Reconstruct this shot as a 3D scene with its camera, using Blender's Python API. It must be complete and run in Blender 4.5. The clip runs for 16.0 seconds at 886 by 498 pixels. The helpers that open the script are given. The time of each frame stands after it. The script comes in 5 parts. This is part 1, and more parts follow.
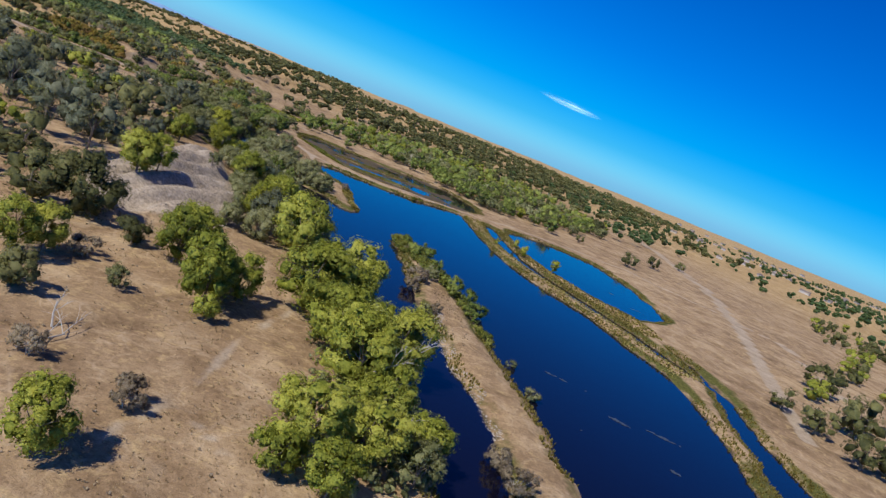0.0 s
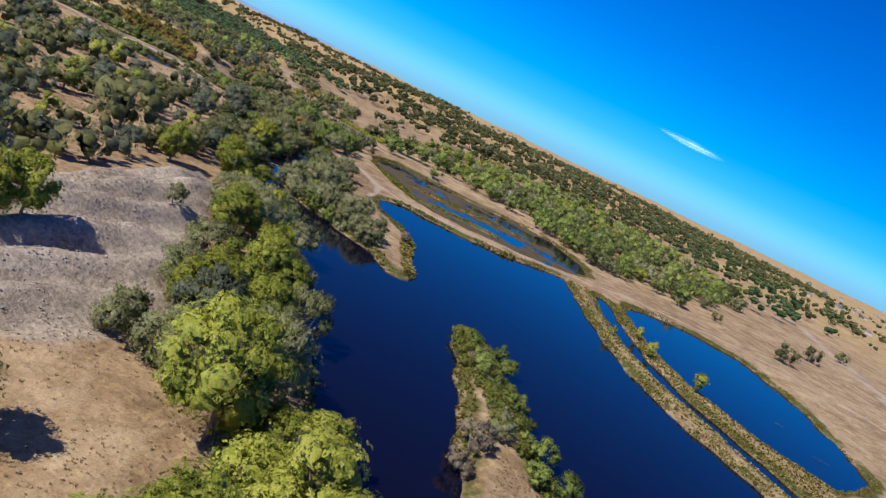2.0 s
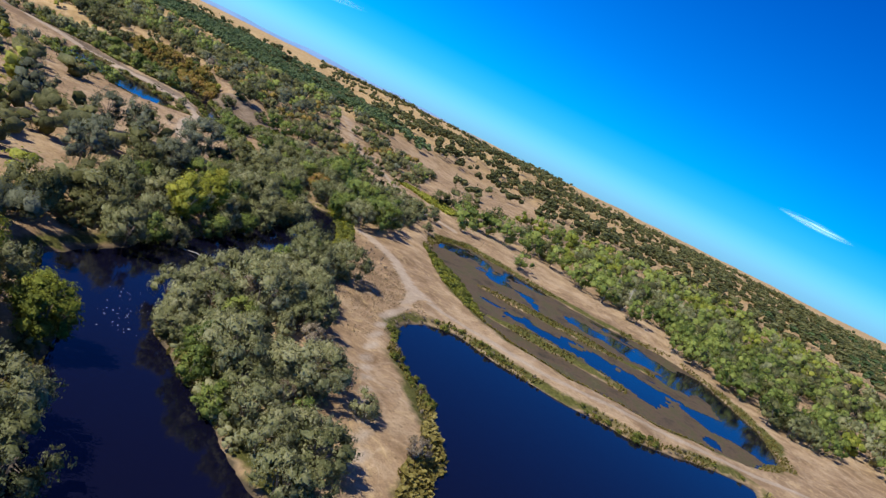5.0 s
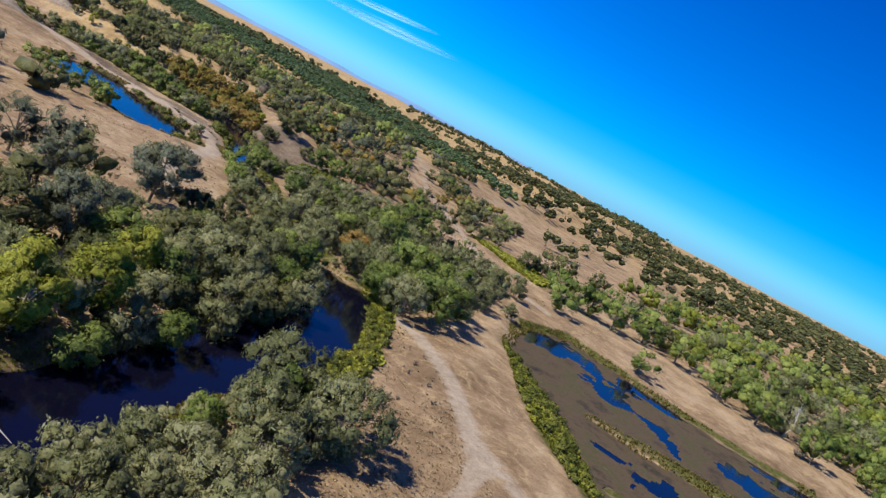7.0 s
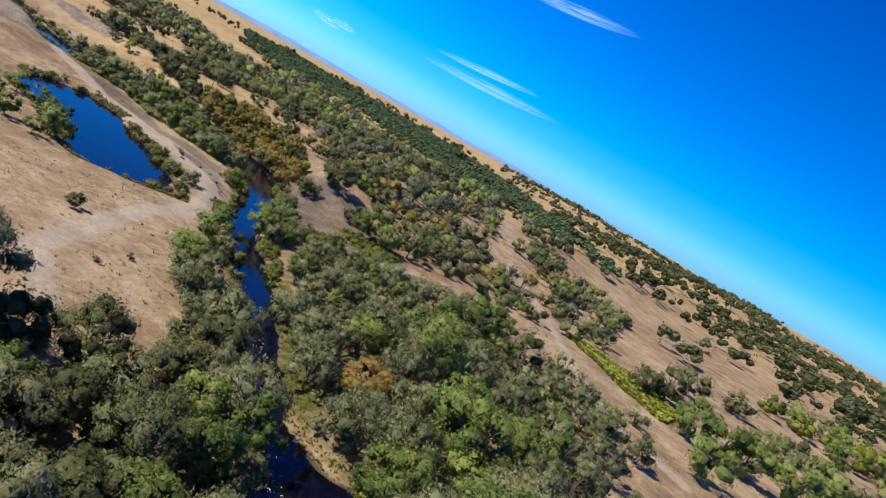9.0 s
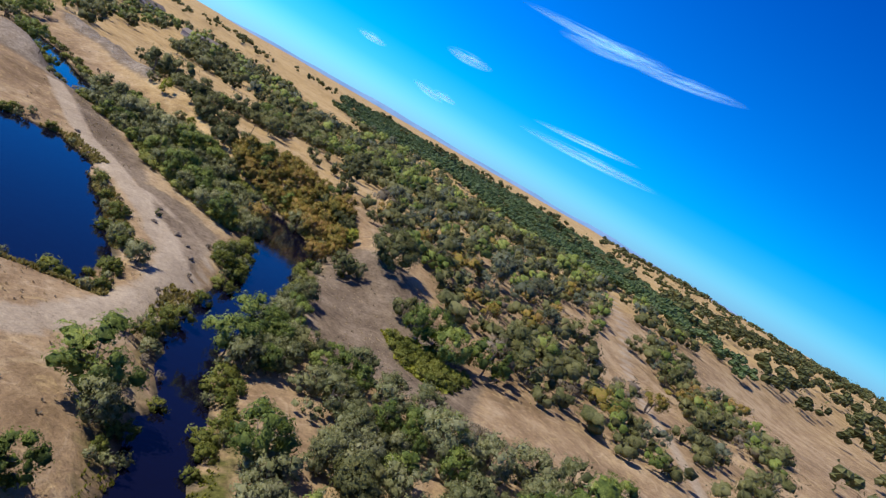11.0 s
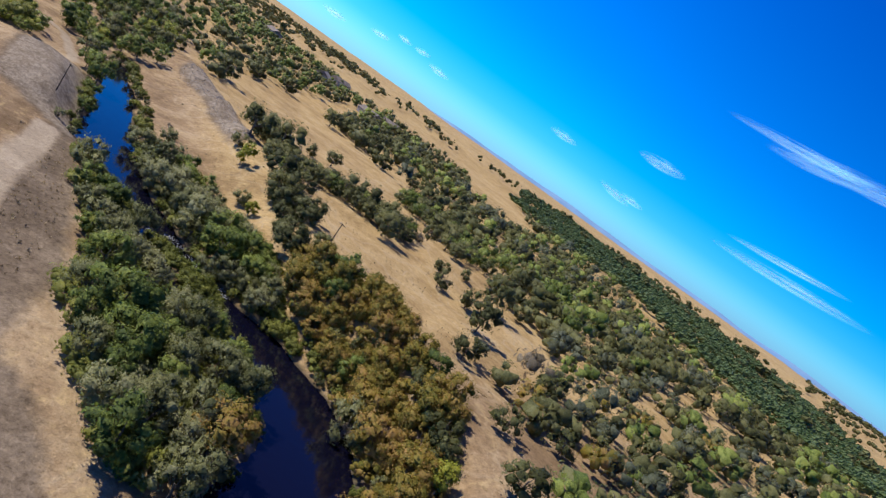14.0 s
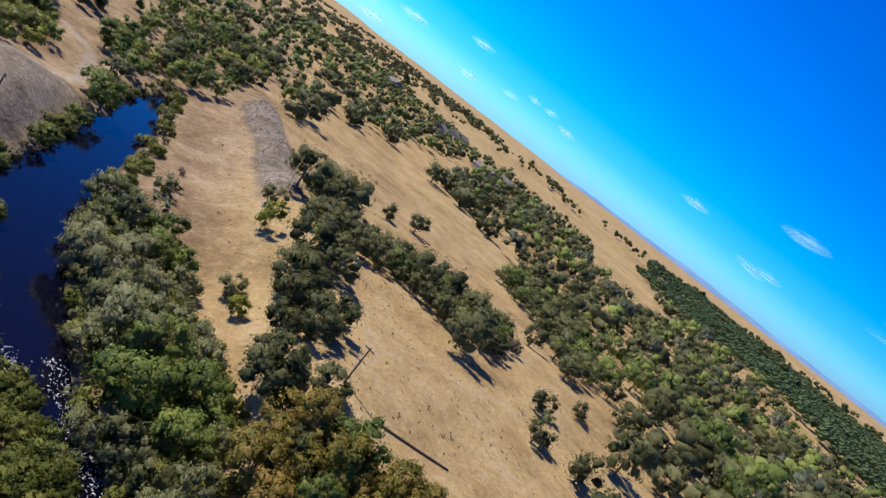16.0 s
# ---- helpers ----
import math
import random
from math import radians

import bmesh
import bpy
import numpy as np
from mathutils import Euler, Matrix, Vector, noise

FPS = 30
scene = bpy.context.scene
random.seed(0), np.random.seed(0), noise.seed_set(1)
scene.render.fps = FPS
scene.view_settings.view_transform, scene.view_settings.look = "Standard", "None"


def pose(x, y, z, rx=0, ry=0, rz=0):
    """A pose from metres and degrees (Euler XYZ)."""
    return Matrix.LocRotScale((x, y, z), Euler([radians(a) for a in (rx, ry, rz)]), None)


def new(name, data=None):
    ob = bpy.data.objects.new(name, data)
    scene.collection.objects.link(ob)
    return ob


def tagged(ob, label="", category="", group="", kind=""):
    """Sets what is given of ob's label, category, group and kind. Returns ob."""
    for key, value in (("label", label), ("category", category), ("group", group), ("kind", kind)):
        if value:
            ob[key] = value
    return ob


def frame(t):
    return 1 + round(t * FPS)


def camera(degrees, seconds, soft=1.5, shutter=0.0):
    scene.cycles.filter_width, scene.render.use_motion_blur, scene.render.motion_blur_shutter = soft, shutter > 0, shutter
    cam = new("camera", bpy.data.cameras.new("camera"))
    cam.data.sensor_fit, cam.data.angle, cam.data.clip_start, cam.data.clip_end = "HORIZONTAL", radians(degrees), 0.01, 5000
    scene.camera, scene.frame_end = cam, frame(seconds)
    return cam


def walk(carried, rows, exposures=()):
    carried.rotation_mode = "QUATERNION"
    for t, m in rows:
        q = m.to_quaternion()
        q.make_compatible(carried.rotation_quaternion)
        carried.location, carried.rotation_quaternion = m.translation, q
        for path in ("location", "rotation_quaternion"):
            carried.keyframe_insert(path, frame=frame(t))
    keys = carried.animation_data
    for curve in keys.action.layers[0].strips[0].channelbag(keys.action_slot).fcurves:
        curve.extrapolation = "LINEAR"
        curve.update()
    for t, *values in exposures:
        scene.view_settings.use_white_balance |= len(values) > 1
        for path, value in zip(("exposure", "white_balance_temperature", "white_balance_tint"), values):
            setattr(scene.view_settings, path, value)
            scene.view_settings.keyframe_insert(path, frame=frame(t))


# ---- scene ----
cam = camera(67.1, 16.0, soft=1.35)
ROWS = [
    (0.0, 0.00, 0.00, 40.62, 78.68, -21.81, -0.09),
    (0.5, 0.53, 18.99, 40.74, 78.43, -22.81, 1.96),
    (1.0, 0.92, 37.95, 40.91, 77.23, -24.58, 4.94),
    (1.5, 0.99, 56.84, 41.14, 76.73, -25.84, 7.52),
    (2.0, 0.64, 75.62, 41.39, 76.80, -25.07, 10.22),
    (2.5, -0.17, 94.26, 41.61, 76.45, -25.08, 12.47),
    (3.0, -1.47, 112.72, 41.72, 76.96, -25.41, 13.65),
    (3.5, -3.19, 130.97, 41.67, 77.76, -25.38, 14.64),
    (6.0, -23.55, 212.00, 33.96, 78.65, -27.24, 23.79),
    (6.5, -29.13, 226.26, 33.85, 78.82, -27.54, 25.62),
    (7.0, -34.97, 240.21, 33.85, 78.84, -27.23, 28.19),
    (7.5, -41.17, 253.77, 33.86, 78.02, -28.43, 31.47),
    (8.0, -47.71, 266.87, 33.82, 77.74, -28.67, 34.23),
    (8.5, -54.56, 279.52, 33.69, 78.68, -28.49, 35.91),
    (9.0, -61.59, 291.80, 33.47, 79.40, -29.20, 37.50),
    (11.5, -101.22, 341.79, 31.28, 80.85, -30.95, 49.46),
    (12.0, -110.33, 349.68, 31.76, 81.05, -32.59, 52.07),
    (12.5, -119.59, 357.23, 32.31, 80.86, -33.07, 55.23),
    (13.0, -129.01, 364.31, 32.84, 80.17, -32.48, 58.63),
    (13.5, -138.57, 370.84, 33.33, 79.10, -34.00, 62.37),
    (14.0, -148.28, 376.78, 33.72, 78.44, -34.98, 65.48),
    (14.5, -158.09, 382.16, 33.97, 78.26, -35.28, 68.01),
    (15.0, -167.99, 387.06, 34.08, 77.97, -35.30, 71.01),
    (15.5, -177.92, 391.60, 34.05, 77.05, -35.76, 74.70),
    (16.0, -187.85, 395.97, 33.91, 75.53, -36.82, 78.73),
]
EXPOSURE = 0.0
walk(cam, [(t, pose(x, y, z, rx, ry, rz)) for t, x, y, z, rx, ry, rz in ROWS], exposures=[(0.0, EXPOSURE - 0.06), (1.0, EXPOSURE), (2.0, EXPOSURE + 0.12), (3.0, EXPOSURE + 0.24), (4.0, EXPOSURE + 0.22), (6.0, EXPOSURE + 0.14), (9.0, EXPOSURE + 0.14), (11.5, EXPOSURE + 0.04), (16.0, EXPOSURE)])

# ---------------------------------------------------------------- light
SUN_ELEVATION, SUN_BEARING = 48.0, 224.0          # degrees; bearing clockwise from +y, where the sun stands
to_sun = Vector((math.sin(radians(SUN_BEARING)) * math.cos(radians(SUN_ELEVATION)),
                 math.cos(radians(SUN_BEARING)) * math.cos(radians(SUN_ELEVATION)), math.sin(radians(SUN_ELEVATION))))
sun_data = bpy.data.lights.new("sun", "SUN")
sun_data.energy, sun_data.angle, sun_data.color = 5.0, radians(0.55), (1.0, 0.93, 0.82)
sun = new("sun", sun_data)
sun.matrix_world = Matrix.Translation((-200, -200, 300)) @ to_sun.to_track_quat("Z", "Y").to_matrix().to_4x4()

world = bpy.data.worlds.new("sky")
scene.world = world
world.use_nodes = True
wn, wl = world.node_tree.nodes, world.node_tree.links
wn.clear()
sky = wn.new("ShaderNodeTexSky")
sky.sky_type, sky.sun_disc = "NISHITA", False
sky.sun_elevation, sky.sun_rotation = radians(SUN_ELEVATION), radians(SUN_BEARING)
sky.altitude, sky.air_density, sky.dust_density, sky.ozone_density = 300, 1.0, 0.6, 2.0
# clear late-summer air: the blue deepens quickly above a pale horizon
coord = wn.new("ShaderNodeTexCoord")
split = wn.new("ShaderNodeSeparateXYZ")
wl.new(coord.outputs["Generated"], split.inputs["Vector"])
air = wn.new("ShaderNodeValToRGB")
while len(air.color_ramp.elements) < 8:
    air.color_ramp.elements.new(0.5)
for element, (at, c) in zip(air.color_ramp.elements, ((0.0, (0.44, 1.20, 2.35)), (0.02, (0.32, 1.12, 2.1)), (0.05, (0.10, 0.86, 1.72)), (0.09, (0.0, 0.74, 1.62)), (0.18, (0.0, 0.60, 1.60)),
                                                      (0.40, (0.0, 0.42, 1.42)), (0.58, (0.14, 0.31, 1.15)), (0.85, (0.36, 0.36, 0.68)))):
    element.position, element.color = at, (*c, 1.0)
wl.new(split.outputs["Z"], air.inputs["Fac"])
tint = wn.new("ShaderNodeMix")
tint.data_type, tint.blend_type = "RGBA", "MULTIPLY"
tint.inputs["Factor"].default_value = 1.0
wl.new(air.outputs["Color"], tint.inputs["B"])
# the sky is deepest on the side away from the sun
sunward = wn.new("ShaderNodeVectorMath")
sunward.operation = "DOT_PRODUCT"
sunward.inputs[1].default_value = (math.sin(radians(SUN_BEARING)), math.cos(radians(SUN_BEARING)), 0.0)
wl.new(coord.outputs["Generated"], sunward.inputs[0])
deep = wn.new("ShaderNodeMapRange")
for socket, value in zip(("From Min", "From Max", "To Min", "To Max"), (-1.0, 0.15, 0.71, 1.16)):
    deep.inputs[socket].default_value = value
wl.new(sunward.outputs["Value"], deep.inputs["Value"])
shade = wn.new("ShaderNodeMath")
shade.operation = "MULTIPLY"
shade.inputs[1].default_value = 0.11
wl.new(deep.outputs["Result"], shade.inputs[0])
back = wn.new("ShaderNodeBackground")
wl.new(shade.outputs[0], back.inputs["Strength"])
wout = wn.new("ShaderNodeOutputWorld")
wl.new(sky.outputs["Color"], tint.inputs["A"])
wl.new(tint.outputs["Result"], back.inputs["Color"])
wl.new(back.outputs["Background"], wout.inputs["Surface"])


# ---------------------------------------------------------------- materials
def material(name):
    m = bpy.data.materials.new(name)
    m.use_nodes = True
    n, l = m.node_tree.nodes, m.node_tree.links
    return m, n, l, n["Principled BSDF"]


def ramp(n, stops):
    r = n.new("ShaderNodeValToRGB")
    while len(r.color_ramp.elements) < len(stops):
        r.color_ramp.elements.new(0.5)
    for e, (at, c) in zip(r.color_ramp.elements, stops):
        e.position, e.color = at, (*c, 1.0)
    return r


def noise_node(n, l, scale, detail=6.0, rough=0.6, vector=None):
    t = n.new("ShaderNodeTexNoise")
    t.inputs["Scale"].default_value, t.inputs["Detail"].default_value, t.inputs["Roughness"].default_value = scale, detail, rough
    if vector is not None:
        l.new(vector, t.inputs["Vector"])
    return t.outputs["Fac"]


def mixed(n, l, fac, a, b):
    m = n.new("ShaderNodeMix")
    m.data_type = "RGBA"
    for socket, value in ((m.inputs["Factor"], fac), (m.inputs["A"], a), (m.inputs["B"], b)):
        if isinstance(value, tuple):
            socket.default_value = (*value, 1.0)
        elif isinstance(value, float):
            socket.default_value = value
        else:
            l.new(value, socket)
    return m.outputs["Result"]


def math_node(n, l, op, a, b=0.0, clamp=False):
    m = n.new("ShaderNodeMath")
    m.operation, m.use_clamp = op, clamp
    for socket, value in zip(m.inputs, (a, b)):
        if isinstance(value, (int, float)):
            socket.default_value = value
        else:
            l.new(value, socket)
    return m.outputs[0]


def leaf_material(name, dark, mid, light, rough=0.6):
    m, n, l, bsdf = material(name)
    geo, info = n.new("ShaderNodeNewGeometry"), n.new("ShaderNodeObjectInfo")
    coord = n.new("ShaderNodeTexCoord")
    patch = noise_node(n, l, 5.0, 2.0, 0.5, coord.outputs["Object"])
    per = math_node(n, l, "MULTIPLY", geo.outputs["Random Per Island"], 0.55)
    mix = math_node(n, l, "ADD", per, math_node(n, l, "MULTIPLY", patch, 0.45))
    world_pos = geo.outputs["Position"]
    clump = noise_node(n, l, 4.5, 4.0, 0.75, world_pos)
    mix = math_node(n, l, "ADD", mix, math_node(n, l, "MULTIPLY", math_node(n, l, "SUBTRACT", clump, 0.5), 1.25))
    mix = math_node(n, l, "ADD", mix, math_node(n, l, "MULTIPLY", math_node(n, l, "SUBTRACT", noise_node(n, l, 1.1, 2.0, 0.5, world_pos), 0.5), 0.8))
    mix = math_node(n, l, "ADD", mix, math_node(n, l, "MULTIPLY", math_node(n, l, "SUBTRACT", noise_node(n, l, 0.13, 2.0, 0.5, world_pos), 0.5), 0.7))
    tone = math_node(n, l, "ADD", mix, math_node(n, l, "MULTIPLY", math_node(n, l, "SUBTRACT", info.outputs["Random"], 0.5), 0.45))
    r = ramp(n, ((0.12, dark), (0.5, mid), (0.9, light)))
    l.new(tone, r.inputs["Fac"])
    l.new(r.outputs["Color"], bsdf.inputs["Base Color"])
    bsdf.inputs["Roughness"].default_value = rough
    bsdf.inputs["Specular IOR Level"].default_value = 0.25
    bump = n.new("ShaderNodeBump")
    bump.inputs["Strength"].default_value, bump.inputs["Distance"].default_value = 0.7, 0.14
    l.new(clump, bump.inputs["Height"])
    l.new(bump.outputs["Normal"], bsdf.inputs["Normal"])
    thin = n.new("ShaderNodeBsdfTranslucent")
    l.new(r.outputs["Color"], thin.inputs["Color"])
    both = n.new("ShaderNodeMixShader")
    both.inputs["Fac"].default_value = 0.38
    l.new(bsdf.outputs[0], both.inputs[1])
    l.new(thin.outputs[0], both.inputs[2])
    # the leaf tufts are open-work: gaps between single leaves
    lace = n.new("ShaderNodeAttribute")
    lace.attribute_name = "lace"
    gaps = math_node(n, l, "MULTIPLY", math_node(n, l, "SUBTRACT", 0.52, noise_node(n, l, 5.5, 2.0, 0.6, world_pos)), 14.0, True)
    clear, cut = n.new("ShaderNodeBsdfTransparent"), n.new("ShaderNodeMixShader")
    l.new(math_node(n, l, "MULTIPLY", gaps, lace.outputs["Fac"]), cut.inputs["Fac"])
    l.new(both.outputs[0], cut.inputs[1])
    l.new(clear.outputs[0], cut.inputs[2])
    l.new(cut.outputs[0], n["Material Output"].inputs["Surface"])
    return m


def bark_material(name, a, b):
    m, n, l, bsdf = material(name)
    coord = n.new("ShaderNodeTexCoord")
    f = noise_node(n, l, 30.0, 5.0, 0.65, coord.outputs["Object"])
    r = ramp(n, ((0.3, a), (0.7, b)))
    l.new(f, r.inputs["Fac"])
    l.new(r.outputs["Color"], bsdf.inputs["Base Color"])
    bump = n.new("ShaderNodeBump")
    bump.inputs["Strength"].default_value, bump.inputs["Distance"].default_value = 0.6, 0.05
    l.new(f, bump.inputs["Height"])
    l.new(bump.outputs["Normal"], bsdf.inputs["Normal"])
    bsdf.inputs["Roughness"].default_value = 0.9
    return m


LEAF = {
    "cottonwood": leaf_material("cottonwood_leaf", (0.11, 0.135, 0.014), (0.265, 0.295, 0.036), (0.48, 0.48, 0.085)),
    "alder": leaf_material("alder_leaf", (0.068, 0.102, 0.019), (0.180, 0.235, 0.044), (0.34, 0.385, 0.092)),
    "orchard": leaf_material("orchard_leaf", (0.042, 0.076, 0.024), (0.092, 0.146, 0.046), (0.155, 0.21, 0.080)),
    "willow": leaf_material("willow_leaf", (0.10, 0.115, 0.040), (0.235, 0.245, 0.100), (0.37, 0.365, 0.185)),
    "oak": leaf_material("oak_leaf", (0.055, 0.062, 0.018), (0.14, 0.145, 0.046), (0.24, 0.235, 0.09)),
    "pine": leaf_material("grey_pine_needle", (0.072, 0.085, 0.050), (0.150, 0.168, 0.098), (0.235, 0.25, 0.155)),
    "autumn": leaf_material("autumn_leaf", (0.15, 0.145, 0.022), (0.32, 0.245, 0.042), (0.43, 0.260, 0.088)),
    "yellow": leaf_material("yellowing_leaf", (0.14, 0.15, 0.015), (0.29, 0.31, 0.03), (0.45, 0.44, 0.07)),
    "straw": leaf_material("dry_straw", (0.17, 0.12, 0.062), (0.36, 0.27, 0.145), (0.56, 0.45, 0.27)),
    "brush": leaf_material("dry_brush", (0.15, 0.12, 0.075), (0.26, 0.21, 0.14), (0.38, 0.32, 0.22)),
    "reed": leaf_material("reed_blade", (0.16, 0.13, 0.025), (0.29, 0.245, 0.06), (0.43, 0.36, 0.13)),
    "shrub": leaf_material("shrub_leaf", (0.085, 0.105, 0.015), (0.175, 0.195, 0.03), (0.28, 0.28, 0.06)),
    "herb": leaf_material("low_green_herb", (0.12, 0.13, 0.015), (0.26, 0.27, 0.03), (0.42, 0.42, 0.06)),
}
BARK = bark_material("grey_bark", (0.09, 0.07, 0.05), (0.22, 0.18, 0.14))
PALE_BARK = bark_material("bleached_bark", (0.30, 0.27, 0.22), (0.52, 0.48, 0.42))


def ground_material():
    m, n, l, bsdf = material("dry_ground")
    geo = n.new("ShaderNodeNewGeometry")
    pos = geo.outputs["Position"]

    def zone(name):
        a = n.new("ShaderNodeAttribute")
        a.attribute_name = name
        return a.outputs["Fac"]

    def edge(name, soft):
        wob = math_node(n, l, "MULTIPLY", math_node(n, l, "SUBTRACT", noise_node(n, l, 0.35, 5.0, 0.7, pos), 0.5), soft)
        return math_node(n, l, "MULTIPLY", math_node(n, l, "SUBTRACT", math_node(n, l, "ADD", zone(name), wob), 0.3), 2.6, True)

    coarse = noise_node(n, l, 0.022, 6.0, 0.62, pos)
    medium = noise_node(n, l, 0.16, 6.0, 0.68, pos)
    fine = noise_node(n, l, 1.6, 5.0, 0.75, pos)
    dry = ramp(n, ((0.37, (0.185, 0.124, 0.068)), (0.45, (0.262, 0.178, 0.100)), (0.52, (0.335, 0.236, 0.136)), (0.60, (0.44, 0.325, 0.195))))
    l.new(math_node(n, l, "ADD", math_node(n, l, "MULTIPLY", medium, 0.6), math_node(n, l, "MULTIPLY", coarse, 0.4)), dry.inputs["Fac"])
    grain = noise_node(n, l, 5.5, 3.0, 0.7, pos)
    speck = ramp(n, ((0.36, (0.58, 0.55, 0.50)), (0.46, (0.88, 0.87, 0.85)), (0.55, (1.04, 1.03, 1.0)), (0.66, (1.28, 1.25, 1.18))))
    l.new(math_node(n, l, "ADD", math_node(n, l, "MULTIPLY", fine, 0.6), math_node(n, l, "MULTIPLY", grain, 0.4)), speck.inputs["Fac"])
    golden = ramp(n, ((0.32, (0.22, 0.15, 0.075)), (0.44, (0.385, 0.262, 0.112)), (0.54, (0.49, 0.345, 0.152)), (0.68, (0.56, 0.425, 0.225))))
    l.new(math_node(n, l, "ADD", math_node(n, l, "MULTIPLY", medium, 0.55), math_node(n, l, "MULTIPLY", coarse, 0.45)), golden.inputs["Fac"])
    gold = mixed(n, l, zone("gold"), dry.outputs["Color"], golden.outputs["Color"])
    bent = n.new("ShaderNodeVectorMath")
    bent.operation = "ADD"
    warp = n.new("ShaderNodeTexNoise")
    warp.inputs["Scale"].default_value = 0.11
    l.new(pos, warp.inputs["Vector"])
    grown = n.new("ShaderNodeVectorMath")
    grown.operation = "SCALE"
    grown.inputs["Scale"].default_value = 14.0
    l.new(warp.outputs["Color"], grown.inputs[0])
    l.new(pos, bent.inputs[0])
    l.new(grown.outputs[0], bent.inputs[1])
    trails = n.new("ShaderNodeTexVoronoi")
    trails.feature = "DISTANCE_TO_EDGE"
    trails.inputs["Scale"].default_value = 0.055
    l.new(bent.outputs[0], trails.inputs["Vector"])
    line = math_node(n, l, "SUBTRACT", 1.0, math_node(n, l, "MULTIPLY", trails.outputs["Distance"], 30.0), True)
    gold = mixed(n, l, math_node(n, l, "MULTIPLY", line, math_node(n, l, "MULTIPLY", math_node(n, l, "SUBTRACT", coarse, 0.25), 1.4)), gold, (0.46, 0.36, 0.235))
    # narrow animal trails, straw-yellow swathes and dark dead weeds
    narrow = n.new("ShaderNodeTexVoronoi")
    narrow.feature = "DISTANCE_TO_EDGE"
    narrow.inputs["Scale"].default_value = 0.12
    l.new(bent.outputs[0], narrow.inputs["Vector"])
    thread = math_node(n, l, "SUBTRACT", 1.0, math_node(n, l, "MULTIPLY", narrow.outputs["Distance"], 45.0), True)
    gold = mixed(n, l, math_node(n, l, "MULTIPLY", thread, math_node(n, l, "MULTIPLY", math_node(n, l, "SUBTRACT", medium, 0.42), 4.0, True)), gold, (0.47, 0.36, 0.23))
    swathe = math_node(n, l, "MULTIPLY", math_node(n, l, "SUBTRACT", noise_node(n, l, 0.42, 4.0, 0.7, bent.outputs[0]), 0.53), 7.0, True)
    gold = mixed(n, l, math_node(n, l, "MULTIPLY", swathe, 0.55), gold, (0.52, 0.385, 0.195))
    clods = n.new("ShaderNodeTexVoronoi")
    clods.inputs["Scale"].default_value = 0.75
    l.new(pos, clods.inputs["Vector"])
    clod = math_node(n, l, "MULTIPLY", math_node(n, l, "SUBTRACT", 0.30, clods.outputs["Distance"]), 8.0, True)
    where = math_node(n, l, "MULTIPLY", math_node(n, l, "SUBTRACT", noise_node(n, l, 0.09, 3.0, 0.6, pos), 0.50), 9.0, True)
    gold = mixed(n, l, math_node(n, l, "MULTIPLY", math_node(n, l, "MULTIPLY", clod, where), math_node(n, l, "MULTIPLY", math_node(n, l, "SUBTRACT", 1.0, zone("gold")), 0.35, True)), gold, (0.115, 0.080, 0.048))
    gravel = ramp(n, ((0.36, (0.115, 0.085, 0.056)), (0.5, (0.19, 0.144, 0.098)), (0.64, (0.29, 0.228, 0.160))))
    l.new(math_node(n, l, "ADD", math_node(n, l, "MULTIPLY", medium, 0.7), math_node(n, l, "MULTIPLY", fine, 0.3)), gravel.inputs["Fac"])
    path = ramp(n, ((0.3, (0.31, 0.245, 0.170)), (0.7, (0.47, 0.385, 0.280))))
    l.new(medium, path.inputs["Fac"])
    green = ramp(n, ((0.3, (0.05, 0.055, 0.016)), (0.55, (0.105, 0.105, 0.028)), (0.75, (0.19, 0.17, 0.05))))
    l.new(fine, green.inputs["Fac"])
    mud = ramp(n, ((0.3, (0.06, 0.048, 0.03)), (0.7, (0.13, 0.105, 0.065))))
    l.new(medium, mud.inputs["Fac"])
    c = mixed(n, l, edge("gravel", 0.8), gold, gravel.outputs["Color"])
    scree = ramp(n, ((0.36, (0.20, 0.165, 0.125)), (0.5, (0.34, 0.285, 0.218)), (0.64, (0.47, 0.405, 0.32))))
    l.new(math_node(n, l, "ADD", math_node(n, l, "MULTIPLY", medium, 0.5), math_node(n, l, "MULTIPLY", fine, 0.5)), scree.inputs["Fac"])
    c = mixed(n, l, edge("scree", 0.8), c, scree.outputs["Color"])
    c = mixed(n, l, edge("green", 1.0), c, green.outputs["Color"])
    c = mixed(n, l, edge("path", 0.7), c, path.outputs["Color"])
    c = mixed(n, l, edge("mud", 0.6), c, mud.outputs["Color"])
    mul = n.new("ShaderNodeMix")
    mul.data_type, mul.blend_type = "RGBA", "MULTIPLY"
    mul.inputs["Factor"].default_value = 0.9
    l.new(c, mul.inputs["A"])
    l.new(speck.outputs["Color"], mul.inputs["B"])
    l.new(mul.outputs["Result"], bsdf.inputs["Base Color"])
    bsdf.inputs["Roughness"].default_value = 0.95
    bsdf.inputs["Specular IOR Level"].default_value = 0.1
    bump = n.new("ShaderNodeBump")
    bump.inputs["Strength"].default_value, bump.inputs["Distance"].default_value = 0.55, 0.35
    l.new(math_node(n, l, "ADD", fine, math_node(n, l, "MULTIPLY", medium, 0.7)), bump.inputs["Height"])
    l.new(bump.outputs["Normal"], bsdf.inputs["Normal"])
    return m


